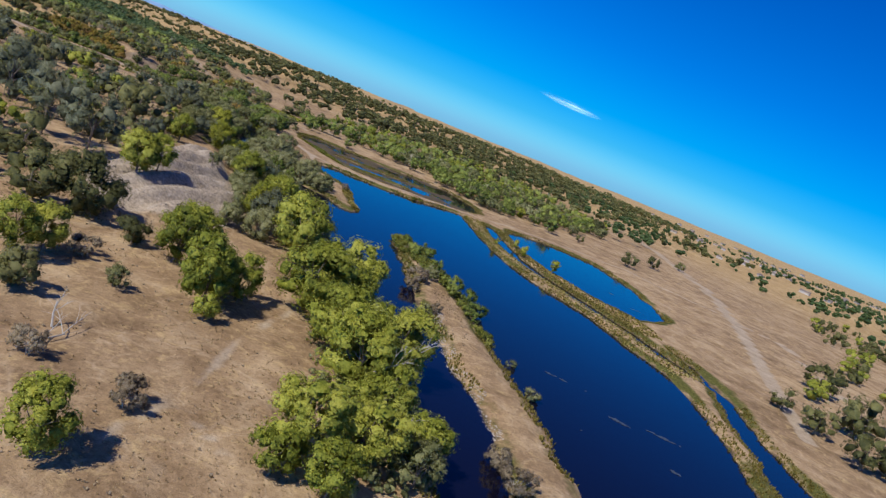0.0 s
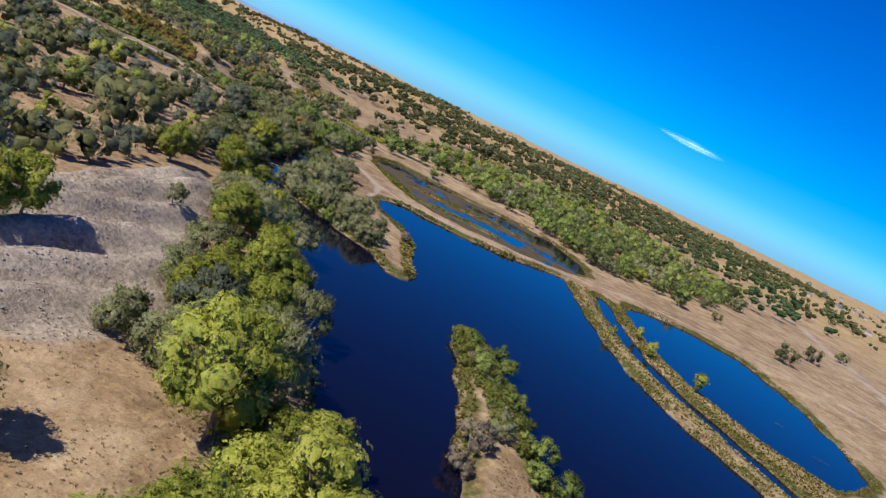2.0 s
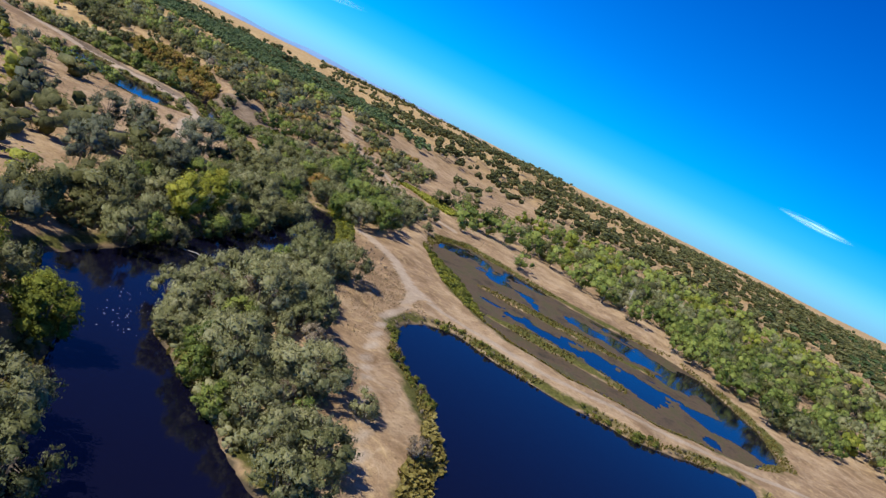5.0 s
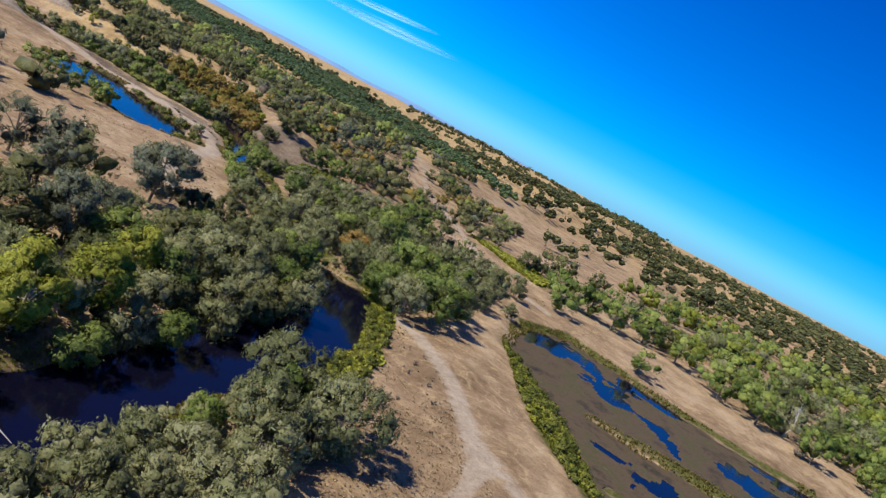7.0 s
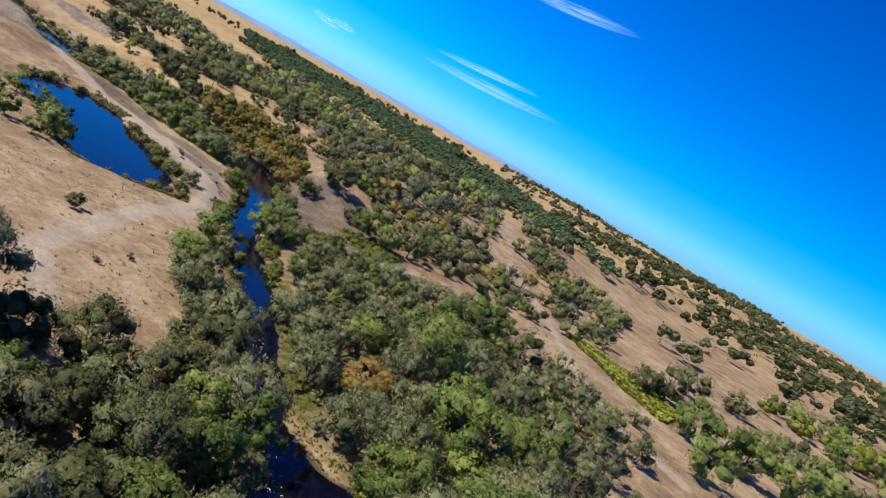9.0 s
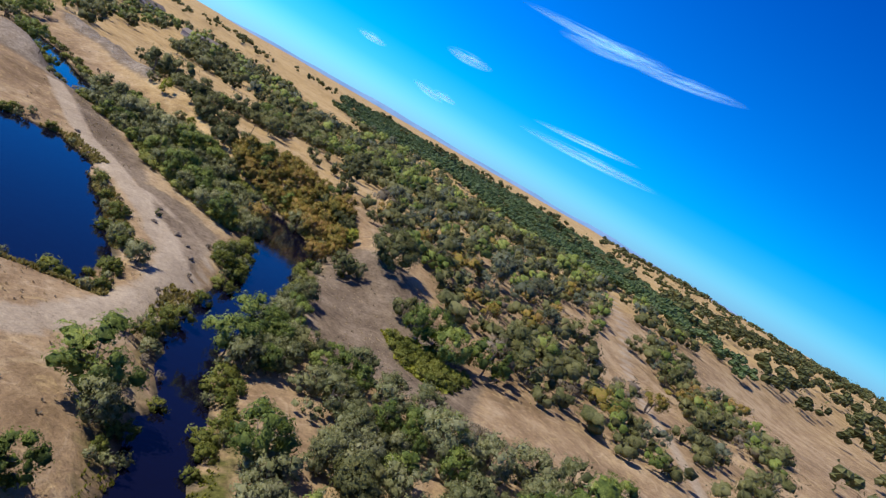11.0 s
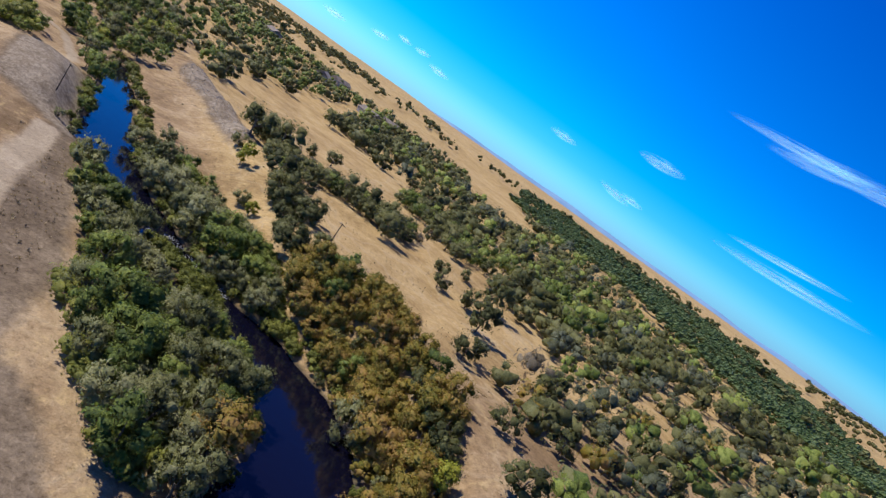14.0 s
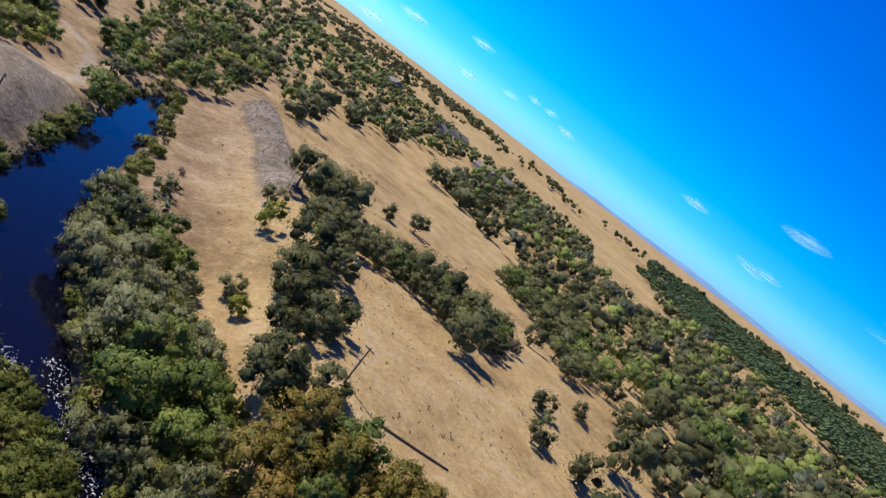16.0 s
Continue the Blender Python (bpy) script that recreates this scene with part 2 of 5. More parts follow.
def water_material():
    m, n, l, bsdf = material("river_water")
    geo = n.new("ShaderNodeNewGeometry")
    pos = geo.outputs["Position"]
    bsdf.inputs["Base Color"].default_value = (0.0035, 0.0036, 0.011, 1)
    bsdf.inputs["Roughness"].default_value = 0.06
    bsdf.inputs["IOR"].default_value = 1.333
    bump = n.new("ShaderNodeBump")
    bump.inputs["Strength"].default_value, bump.inputs["Distance"].default_value = 0.25, 0.06
    l.new(math_node(n, l, "ADD", noise_node(n, l, 0.9, 4.0, 0.6, pos), math_node(n, l, "MULTIPLY", noise_node(n, l, 0.05, 3.0, 0.5, pos), 1.5)), bump.inputs["Height"])
    l.new(bump.outputs["Normal"], bsdf.inputs["Normal"])
    return m


GROUND, WATER = ground_material(), water_material()

# ---------------------------------------------------------------- the plan: water, islands, ground zones
# Water bodies as (x, y) outlines; rivers and spits as (x, y, half width) lines.
LAKE = [(36, -420), (30, -120), (22, 0), (18, 60), (11, 95), (1, 120), (-8, 145), (-17, 162), (-28, 183), (-38, 207), (-48, 221), (-62, 237), (-72, 250), (-66, 257),
        (-56, 245), (-38, 235), (-27, 229), (-20, 220), (-15, 220), (-14, 228), (-20, 243), (-21, 256), (-30, 272), (-38, 279), (-43, 290), (-42, 301), (-37, 306),
        (-27, 304), (-13, 303), (2, 306), (14, 313), (26, 319), (31, 290), (35, 263), (42, 238), (49, 222), (64, 203), (71, 184), (80, 165), (80, 132), (76, 104), (72, 40), (80, -60), (95, -420)]
RIVER = [(-68, 247, 7.0), (-73, 270, 5.4), (-75.5, 292, 5.0), (-76, 305, 5.6), (-79, 317, 5.8), (-84, 328, 5.6), (-88.5, 337, 5.0), (-96, 338, 2.5), (-110.5, 347, 2.8), (-124, 356.5, 2.6), (-137, 364, 2.8), (-150, 371, 3.3),
         (-160, 379.5, 3.8), (-170, 389, 4.0), (-182, 398.5, 4.5), (-196, 408, 6.0), (-207, 408, 4.8), (-216, 404.8, 4.0), (-222, 401.5, 2.5), (-229, 397.5, 2.3), (-236, 392.5, 3.0), (-245, 388.5, 4.0), (-258, 383.8, 4.6),
         (-285, 383.2, 3.8), (-304, 382.6, 3.0), (-316, 382.5, 2.2), (-322, 382.5, 1.5)]
SIDE_CHANNEL = [(-240, 389, 1.8), (-233.5, 390.6, 1.3), (-227, 391.6, 1.2), (-221, 395, 1.3), (-216, 401, 1.8)]
POND_EAST = [(49, 312), (53, 326), (66, 334), (82, 335), (98, 330), (108, 304), (111, 272), (110, 249), (101, 236), (90, 226), (75, 235), (64, 248), (57, 264), (52, 290)]
SLOUGH = [(40.5, 314, 2.4), (42, 290, 3.4), (46, 262, 3.2), (56, 238, 2.6), (71, 214, 3.0), (80, 198, 2.8), (87, 182, 2.2), (94, 170, 1.8)]
DITCH = [(93, 196, 1.0), (97, 172, 1.6), (91, 140, 3.4), (88, 112, 5.0), (86, 60, 6.0), (90, -60, 6.0)]
POND_NORTH = [(-66, 366), (-70, 388), (-63, 402), (-46, 400), (-30, 397), (-8, 398), (8, 402), (19, 396), (29, 382), (36, 364), (37, 346), (25, 331), (6, 323), (-14, 320), (-28, 321), (-37, 327),
              (-44, 340), (-50, 348), (-59, 357)]
POND_WEST = [(-157, 361), (-160, 356.5), (-167, 348), (-174, 349.5), (-181, 354), (-189, 352), (-198, 350), (-211, 354), (-217, 362), (-214, 370.5), (-203, 372), (-185, 370.5), (-169, 367)]
GREY_BERM = [(-336, 394.5), (-356, 398), (-345, 402), (-318, 406.5), (-292, 409.5), (-283, 404), (-310, 400.5)]
POOL_BANK = [(-91, 346), (-85.5, 341), (-79.5, 331), (-73.5, 317), (-70, 304), (-66, 292), (-61, 297), (-64, 305), (-70, 320), (-76, 333), (-81, 341), (-87, 348)]
SCREE = [(-56, 125), (-65, 142), (-69, 180), (-67, 213), (-60, 211), (-51, 188), (-43, 172), (-37, 160), (-33, 144), (-36, 134)]
ISLAND = [(1, 207, 1.5), (5, 195, 4.0), (9, 182, 5.5), (13, 165, 6.5), (16, 150, 7.0), (20, 133, 6.5), (24, 115, 6.5), (29, 98, 6.0), (31, 80, 6.0), (34, 40, 7.0), (38, -40, 9.0)]
ISLET = [(-45, 357, 1.8), (-36, 358, 2.8), (-24, 361, 3.2), (-8, 363, 2.0), (4, 366, 1.2)]
ISLET_B = [(-36, 333, 1.5), (-24, 335, 3.0), (-10, 336, 3.4), (-3, 335, 1.8)]


def inside_distance(px, py, outline):
    """Signed distance to an outline, positive inside."""
    best = np.full(px.shape, 1e9)
    odd = np.zeros(px.shape, bool)
    for (x0, y0), (x1, y1) in zip(outline, outline[1:] + outline[:1]):
        dx, dy = x1 - x0, y1 - y0
        s = np.clip(((px - x0) * dx + (py - y0) * dy) / (dx * dx + dy * dy), 0, 1)
        best = np.minimum(best, (px - x0 - s * dx) ** 2 + (py - y0 - s * dy) ** 2)
        if y0 != y1:
            odd ^= ((y0 > py) != (y1 > py)) & (px < dx * (py - y0) / dy + x0)
    return np.where(odd, 1, -1) * np.sqrt(best)


def strip_distance(px, py, line):
    """Signed distance to a strip of varying half width, positive inside."""
    best = np.full(px.shape, -1e9)
    for (x0, y0, w0), (x1, y1, w1) in zip(line, line[1:]):
        dx, dy = x1 - x0, y1 - y0
        s = np.clip(((px - x0) * dx + (py - y0) * dy) / (dx * dx + dy * dy), 0, 1)
        best = np.maximum(best, w0 + s * (w1 - w0) - np.hypot(px - x0 - s * dx, py - y0 - s * dy))
    return best


def lattice(px, py, size, seed):
    """Smooth value noise in -1..1."""
    u, v = px / size, py / size
    iu, iv = np.floor(u), np.floor(v)
    fu, fv = u - iu, v - iv
    fu, fv = fu * fu * (3 - 2 * fu), fv * fv * (3 - 2 * fv)

    def rnd(a, b):
        h = np.sin(a * 127.1 + b * 311.7 + seed * 74.7) * 43758.5453
        return (h - np.floor(h)) * 2 - 1
    return (rnd(iu, iv) * (1 - fu) + rnd(iu + 1, iv) * fu) * (1 - fv) + (rnd(iu, iv + 1) * (1 - fu) + rnd(iu + 1, iv + 1) * fu) * fv


def smooth(a, b, v):
    s = np.clip((v - a) / (b - a), 0, 1)
    return s * s * (3 - 2 * s)


def water_depth(px, py):
    """Distance into the water, positive inside, with an uneven shoreline."""
    d = np.maximum.reduce([inside_distance(px, py, o) for o in (LAKE, POND_EAST, POND_NORTH, POND_WEST)]
                          + [strip_distance(px, py, o) for o in (RIVER, SIDE_CHANNEL, SLOUGH, DITCH)])
    for o in (ISLAND, ISLET, ISLET_B):
        d = np.minimum(d, -strip_distance(px, py, o))
    near = np.exp(-np.maximum(np.abs(d) - 4, 0) / 6)
    return d + near * (0.9 * lattice(px, py, 7.0, 1) + 0.5 * lattice(px, py, 2.7, 2))


HEAPS = [(-50, 142, 9, 1.2), (-58, 158, 10, 1.8), (-62, 178, 9, 2.0), (-64, 200, 8, 1.6), (-47, 165, 8, 1.0), (-52, 185, 7, 1.0), (-268, 373, 8, 2.6), (-280, 370, 9, 2.8)]
SKYLINE = [(-180, -1.5), (-110, -1.6), (-80, -1.5), (-62, -1.2), (-45, -1.1), (-30, -1.0), (-15, -1.1), (-5, -1.05), (8, -1.1), (20, -1.2), (35, -1.45), (60, -1.45), (180, -1.3)]


def height(px, py, depth=None):
    d = -(water_depth(px, py) if depth is None else depth)
    bed = -1.6 * smooth(0, 3.5, -d)
    bank = 0.15 + 0.9 * smooth(0, 3.5, d) + 0.5 * smooth(4, 20, d)
    z = np.where(d > 0, bank * smooth(-0.1, 0.4, d), bed)
    land = smooth(0.5, 8, d)
    z = z + land * (0.35 * lattice(px, py, 9, 3) + 0.6 * lattice(px, py, 31, 4) + 0.10 * lattice(px, py, 2.3, 5))
    # the terrace of dry fields north of the river's far bend
    north = smooth(0, 16, py - 0.10 * (px + 240) - 400) * smooth(-330, -270, px) * (1 - smooth(-205, -150, px))
    z = z + 6.0 * north * smooth(1, 12, d)
    z = z + 2.0 * smooth(2, 14, d) * smooth(-290, -320, px) * smooth(385, 400, py)
    scree = smooth(-4, 4, inside_distance(px, py, SCREE))
    row = (0.93 * px - 0.35 * py) / 7.5 + 0.35 * lattice(px, py, 14, 21)
    z = z + scree * (3.8 * (1 - np.abs(2 * (row - np.floor(row)) - 1) ** 1.25) * (0.75 + 0.35 * lattice(px, py, 9, 24)) + 0.45 * lattice(px, py, 4, 22) + 0.3 * lattice(px, py, 2.1, 23))
    berm = smooth(-1.5, 2.0, inside_distance(px, py, GREY_BERM))
    z = z + berm * (0.9 + 0.7 * lattice(px + 0.4 * py, 0.3 * py, 4.5, 25) + 0.25 * lattice(px, py, 2.0, 26))
    for hx, hy, r, h in HEAPS:
        z = z + h * smooth(1, 6, d) * np.exp(-((px - hx) ** 2 + (py - hy) ** 2) / (r * r))
    # far land: rolling hills up to the skyline
    ex, ey = px + 60, py - 250
    r = np.hypot(ex, ey)
    az = np.degrees(np.arctan2(ex, ey))
    ridge = 41 + 1500 * np.tan(np.radians(np.interp(az, [a for a, _ in SKYLINE], [e for _, e in SKYLINE])))
    rise = smooth(380, 1500, r)
    z = z + rise * (ridge - 3) * smooth(-130, -90, az) * (1 - smooth(60, 100, az))
    roll = smooth(350, 900, r)
    z = z + roll * (5 * lattice(px, py, 190, 6) + 3.0 * lattice(px, py, 80, 7)) * (0.45 + 0.55 * smooth(45, 10, az))
    z = z - smooth(1550, 4200, r) * (ridge + 2) * 0.9
    return z


def graded(lo, hi, step, far, growth=1.085):
    core = list(np.arange(lo, hi + step / 2, step))
    left, right, s = [lo], [hi], step
    while right[-1] < far:
        s *= growth
        right.append(right[-1] + s)
    s = step
    while left[-1] > -far:
        s *= growth
        left.append(left[-1] - s)
    return np.array(left[:0:-1] + core + right[1:])


gx, gy = graded(-340, 125, 1.65, 4300), graded(50, 470, 1.65, 4300)
PX, PY = np.meshgrid(gx, gy)
DEPTH = water_depth(PX, PY)
PZ = height(PX, PY, DEPTH)


def grid_mesh(name, px, py, pz):
    rows, cols = px.shape
    me = bpy.data.meshes.new(name)
    co = np.stack([px, py, pz], -1).reshape(-1, 3).astype(np.float32)
    i = np.arange(rows * cols).reshape(rows, cols)
    quads = np.stack([i[:-1, :-1], i[:-1, 1:], i[1:, 1:], i[1:, :-1]], -1).reshape(-1, 4)
    me.vertices.add(len(co))
    me.vertices.foreach_set("co", co.ravel())
    me.loops.add(quads.size)
    me.loops.foreach_set("vertex_index", quads.ravel().astype(np.int32))
    me.polygons.add(len(quads))
    me.polygons.foreach_set("loop_start", np.arange(0, quads.size, 4, dtype=np.int32))
    me.polygons.foreach_set("use_smooth", np.ones(len(quads), bool))
    me.update(calc_edges=True)
    return me


def add_zone(me, name, values):
    a = me.attributes.new(name, "FLOAT", "POINT")
    a.data.foreach_set("value", np.clip(values, 0, 1).astype(np.float32).ravel())


ground_me = grid_mesh("ground", PX, PY, PZ)
PATHS = [[(-98, 352, 0.8), (-84, 341, 0.9), (-77, 337, 0.9), (-72, 336, 1.1), (-63, 329, 1.2), (-55, 320, 1.2), (-49, 312, 1.2), (-47, 302, 0.6), (-46, 290, 0.6), (-40, 270, 0.5), (-28, 245, 0.5)],
         [(-53, 318, 0.6), (-45, 313, 0.8), (-34, 312, 0.9), (-18, 311, 0.8), (0, 314, 0.7), (25, 324, 0.7), (60, 342, 0.7), (100, 350, 0.9), (140, 330, 1.0), (190, 300, 1.5), (170, 220, 1.5)],
         [(-146, 352, 1.6), (-152, 362, 2.2), (-159, 369.5, 2.2), (-168, 374, 2.0), (-182, 375.8, 1.8), (-205, 375.2, 1.7), (-222, 374, 1.6), (-250, 376, 1.6)],
         [(-114, 324, 0.8), (-128, 327, 1.4), (-135, 335, 1.6), (-143, 345, 1.5), (-148, 353, 1.2)],
         [(-153, 366, 0.5), (-159, 372, 0.5), (-166, 378, 0.5), (-173, 381, 0.5), (-183, 381, 0.4), (-193, 378, 0.4)],
         [(-73, 410, 1.4), (-87, 413, 1.6), (-107, 434, 1.4), (-130, 463, 1.2), (-167, 503, 1.2), (-241, 612, 1.4)],
         [(-19, 56, 0.25), (-16, 67, 0.3), (-15, 81, 0.3), (-14, 95, 0.3), (-11, 108, 0.25)], [(-16, 68, 0.2), (-7, 61, 0.2)],
         [(112, 150, 2.0), (131, 204, 2.6), (165, 300, 3.2), (187, 371, 3.4), (205, 480, 3.5), (215, 620, 4)], [(-323, 362, 0.8), (-314, 370, 0.9), (-296, 374, 0.9), (-286, 370, 0.8)]]
GRAVELS = [SCREE,
           [(-186, 405), (-178, 411), (-168, 415), (-160, 412), (-148, 405), (-146, 386), (-168, 394)],
           GREY_BERM, [(-250, 380), (-262, 366), (-290, 366), (-290, 377), (-270, 380)],
           [(-199, 414), (-182, 424), (-148, 418), (-136, 401), (-146, 394), (-166, 404)],
           [(-196, 379), (-212, 383), (-236, 381), (-252, 379), (-252, 375.5), (-225, 376), (-200, 376.5)], [(-154, 366), (-168, 377), (-182, 386), (-194, 383), (-198, 378), (-180, 377), (-165, 373)]]
path_zone = np.maximum.reduce([smooth(-1.2, 0.8, strip_distance(PX, PY, o)) for o in PATHS])
gravel_zone = np.maximum.reduce([smooth(-3, 2, inside_distance(PX, PY, o)) for o in GRAVELS[1:]])
scree_zone = np.maximum.reduce([smooth(-4, 2, inside_distance(PX, PY, GRAVELS[0]))] + [0.5 * smooth(-1.5, 1, inside_distance(PX, PY, o)) for o in (GREY_BERM, GRAVELS[3])])
land_d = -DEPTH
GREENS = [[(-68, 366), (-60, 351), (-54, 340), (-47, 331), (-40, 325), (-36, 326), (-43, 342), (-50, 349), (-59, 358)], POOL_BANK, [(-126, 466), (-110, 467), (-85, 455), (-84, 441), (-100, 448)],
          [(-161, 407), (-156, 413), (-148, 414), (-146, 404), (-152, 403)]]
green_zone = smooth(0, 0.6, land_d) * (1 - smooth(1.5, 5.5, land_d)) * (0.75 + 0.5 * lattice(PX, PY, 14, 9)) * (0.45 + 0.55 * smooth(-140, -120, PX))
green_zone = np.maximum.reduce([green_zone] + [smooth(-1.5, 1.5, inside_distance(PX, PY, o)) for o in GREENS])
mud_zone = 1 - smooth(-0.4, 0.8, land_d)
far_r = np.hypot(PX + 60, PY - 250)
gold_zone = 0.75 * smooth(300, 700, far_r) + smooth(-205, -230, PX) * smooth(396, 405, PY) * 0.75
add_zone(ground_me, "path", path_zone)
add_zone(ground_me, "gravel", gravel_zone)
add_zone(ground_me, "scree", scree_zone)
add_zone(ground_me, "green", green_zone)
add_zone(ground_me, "mud", mud_zone)
add_zone(ground_me, "gold", gold_zone)
ground_me.materials.append(GROUND)
ground = tagged(new("ground", ground_me), "dry grassy flood plain with banks, terraces and golden hills", "ground", kind="structure")

WX, WY = np.meshgrid(np.linspace(-345, 130, 96), np.linspace(-430, 440, 175))
water_me = grid_mesh("water", WX, WY, np.zeros_like(WX))
water_me.materials.append(WATER)
water = tagged(new("water", water_me), "dark blue still river and pond water", "water", kind="structure")


def ground_z(x, y):
    return float(height(np.array([[float(x)]]), np.array([[float(y)]]))[0, 0])


# ---------------------------------------------------------------- trees
def link_mesh(name, verts, faces, mat, parent=None, smooth_faces=False):
    me = bpy.data.meshes.new(name)
    me.from_pydata(verts, [], faces)
    me.materials.append(mat)
    if smooth_faces:
        me.polygons.foreach_set("use_smooth", np.ones(len(me.polygons), bool))
    ob = new(name, me)
    if parent is not None:
        ob.parent = parent
    return ob


def tube(verts, faces, points, radii, sides=6):
    """A tapered limb through points."""
    start = len(verts)
    for i, (p, r) in enumerate(zip(points, radii)):
        d = (points[min(i + 1, len(points) - 1)] - points[max(i - 1, 0)]).normalized()
        a = d.orthogonal().normalized()
        b = d.cross(a)
        for k in range(sides):
            w = 2 * math.pi * k / sides
            verts.append(p + (a * math.cos(w) + b * math.sin(w)) * r)
    for i in range(len(points) - 1):
        for k in range(sides):
            q, s = start + i * sides, (k + 1) % sides
            faces.append((q + k, q + s, q + sides + s, q + sides + k))
    faces.append(tuple(start + (len(points) - 1) * sides + k for k in range(sides)))


# kind: crown half width, half height, centre height, lobe radius, leaf size, length of a leaf tuft, trunk radius
SHAPES = {
    "cottonwood": (0.45, 0.48, 0.51, 0.150, 0.024, 1.3, 0.020),
    "alder": (0.54, 0.47, 0.48, 0.150, 0.023, 1.3, 0.018),
    "willow": (0.60, 0.47, 0.44, 0.150, 0.021, 2.0, 0.014),
    "oak": (0.56, 0.46, 0.42, 0.165, 0.025, 1.1, 0.022),
    "pine": (0.42, 0.46, 0.52, 0.115, 0.022, 2.0, 0.018),
    "autumn": (0.56, 0.46, 0.46, 0.150, 0.026, 1.4, 0.016),
    "yellow": (0.40, 0.46, 0.52, 0.135, 0.024, 1.3, 0.018),
    "brush": (0.64, 0.42, 0.40, 0.140, 0.024, 2.2, 0.010),
    "shrub": (0.95, 0.48, 0.38, 0.230, 0.045, 1.5, 0.012),
}
# how finely a crown is set: lobes, core sides, core rings, leaf tufts a lobe, size of a tuft
TALL, NEAR, MIDDLE, FAR = (36, 5, 4, 88, 1.34), (21, 5, 4, 56, 1.85), (13, 5, 3, 22, 2.7), (6, 5, 3, 11, 3.2)


def crown_lobes(rng, kind, count):
    rx, rz, zc, lr = SHAPES[kind][:4]
    lr *= (24 / count) ** 0.36
    lobes = []
    lop = Vector((rng.uniform(-0.12, 0.12), rng.uniform(-0.12, 0.12), 0))
    for i in range(count):
        for _ in range(40):
            u = Vector((rng.gauss(0, 1), rng.gauss(0, 1), rng.gauss(-0.15 if kind in ("oak", "alder") else 0.12, 1))).normalized() * rng.uniform(0.45, 1.0) ** 0.6
            c = Vector((u.x * (rx - lr * 0.7), u.y * (rx - lr * 0.7), zc + u.z * (rz - lr * 0.7))) + lop * (u.z + 0.6) * 0.6
            if all((c - o).length > lr * 0.62 for o, _ in lobes):
                break
        lobes.append((c, lr * rng.uniform(0.68, 1.22)))
    return lobes


def crown(rng, kind, lobes, grain):
    """Lumpy inner masses, thickly set with small leaf tufts that break up the outline; also the soft normals of the foliage."""
    leaf, length = SHAPES[kind][4:6]
    middle = Vector((0, 0, SHAPES[kind][2] * 0.8))
    _, sides, rings, per_lobe, grow = grain
    verts, faces, normals, lace = [], [], [], []

    def add(p, out, open_work=0.0):
        verts.append(tuple(p))
        lace.append(open_work)
        normals.append(tuple((out.normalized() * 0.55 + (Vector(p) - middle).normalized() * 0.6 + Vector((0, 0, 0.2))).normalized()))
    for c, r in lobes:
        start = len(verts)
        for j in range(1, rings):
            th = math.pi * j / rings
            for k in range(sides):
                w = 2 * math.pi * (k + 0.5 * (j % 2)) / sides
                d = Vector((math.sin(th) * math.cos(w), math.sin(th) * math.sin(w), math.cos(th) * 0.92))
                add(c + d * r * 0.70 * rng.uniform(0.5, 1.15), d)
        add(c + Vector((rng.uniform(-0.3, 0.3), rng.uniform(-0.3, 0.3), rng.uniform(0.4, 0.6))) * r, Vector((0, 0, 1)))
        add(c - Vector((0, 0, r * 0.58)), Vector((0, 0, -1)))
        for j in range(rings - 2):
            for k in range(sides):
                q, s = start + j * sides, (k + 1) % sides
                faces.append((q + k, q + sides + k, q + sides + s, q + s))
        top, last = start + (rings - 1) * sides, start + (rings - 2) * sides
        for k in range(sides):
            s = (k + 1) % sides
            faces.append((top, start + k, start + s))
            faces.append((top + 1, last + s, last + k))
        for _ in range(per_lobe):
            d = Vector((rng.gauss(0, 1), rng.gauss(0, 1), rng.gauss(0.25, 1))).normalized()
            p = c + d * r * rng.uniform(0.66, 1.14)
            nrm = (d + Vector((rng.uniform(-1, 1), rng.uniform(-1, 1), rng.uniform(-0.3, 1.1))) * 0.42).normalized()
            a = Matrix.Rotation(rng.uniform(0, 6.28), 3, nrm) @ nrm.orthogonal().normalized()
            if length > 1.5:
                a = (a + Vector((0, 0, 0.9))).normalized()
            b = nrm.cross(a).normalized()
            s = leaf * grow * rng.uniform(0.55, 1.4)
            i = len(verts)
            bend = nrm * s * rng.uniform(-0.35, 0.35)
            for q in (p - a * s * length * 0.5, p - b * s * 0.62 + bend, p + a * s * length * 0.6, p + b * s * 0.62 + bend):
                add(q, d * 0.7 + nrm * 0.5, 1.0)
            faces.append((i, i + 1, i + 2, i + 3))
    return verts, faces, normals, lace


def leafy_mesh(name, verts, faces, normals, lace, mat):
    me = bpy.data.meshes.new(name)
    me.from_pydata(verts, [], faces)
    me.materials.append(mat)
    me.polygons.foreach_set("use_smooth", np.ones(len(me.polygons), bool))
    me.normals_split_custom_set_from_vertices(normals)
    me.attributes.new("lace", "FLOAT", "POINT").data.foreach_set("value", np.array(lace, np.float32))
    return me


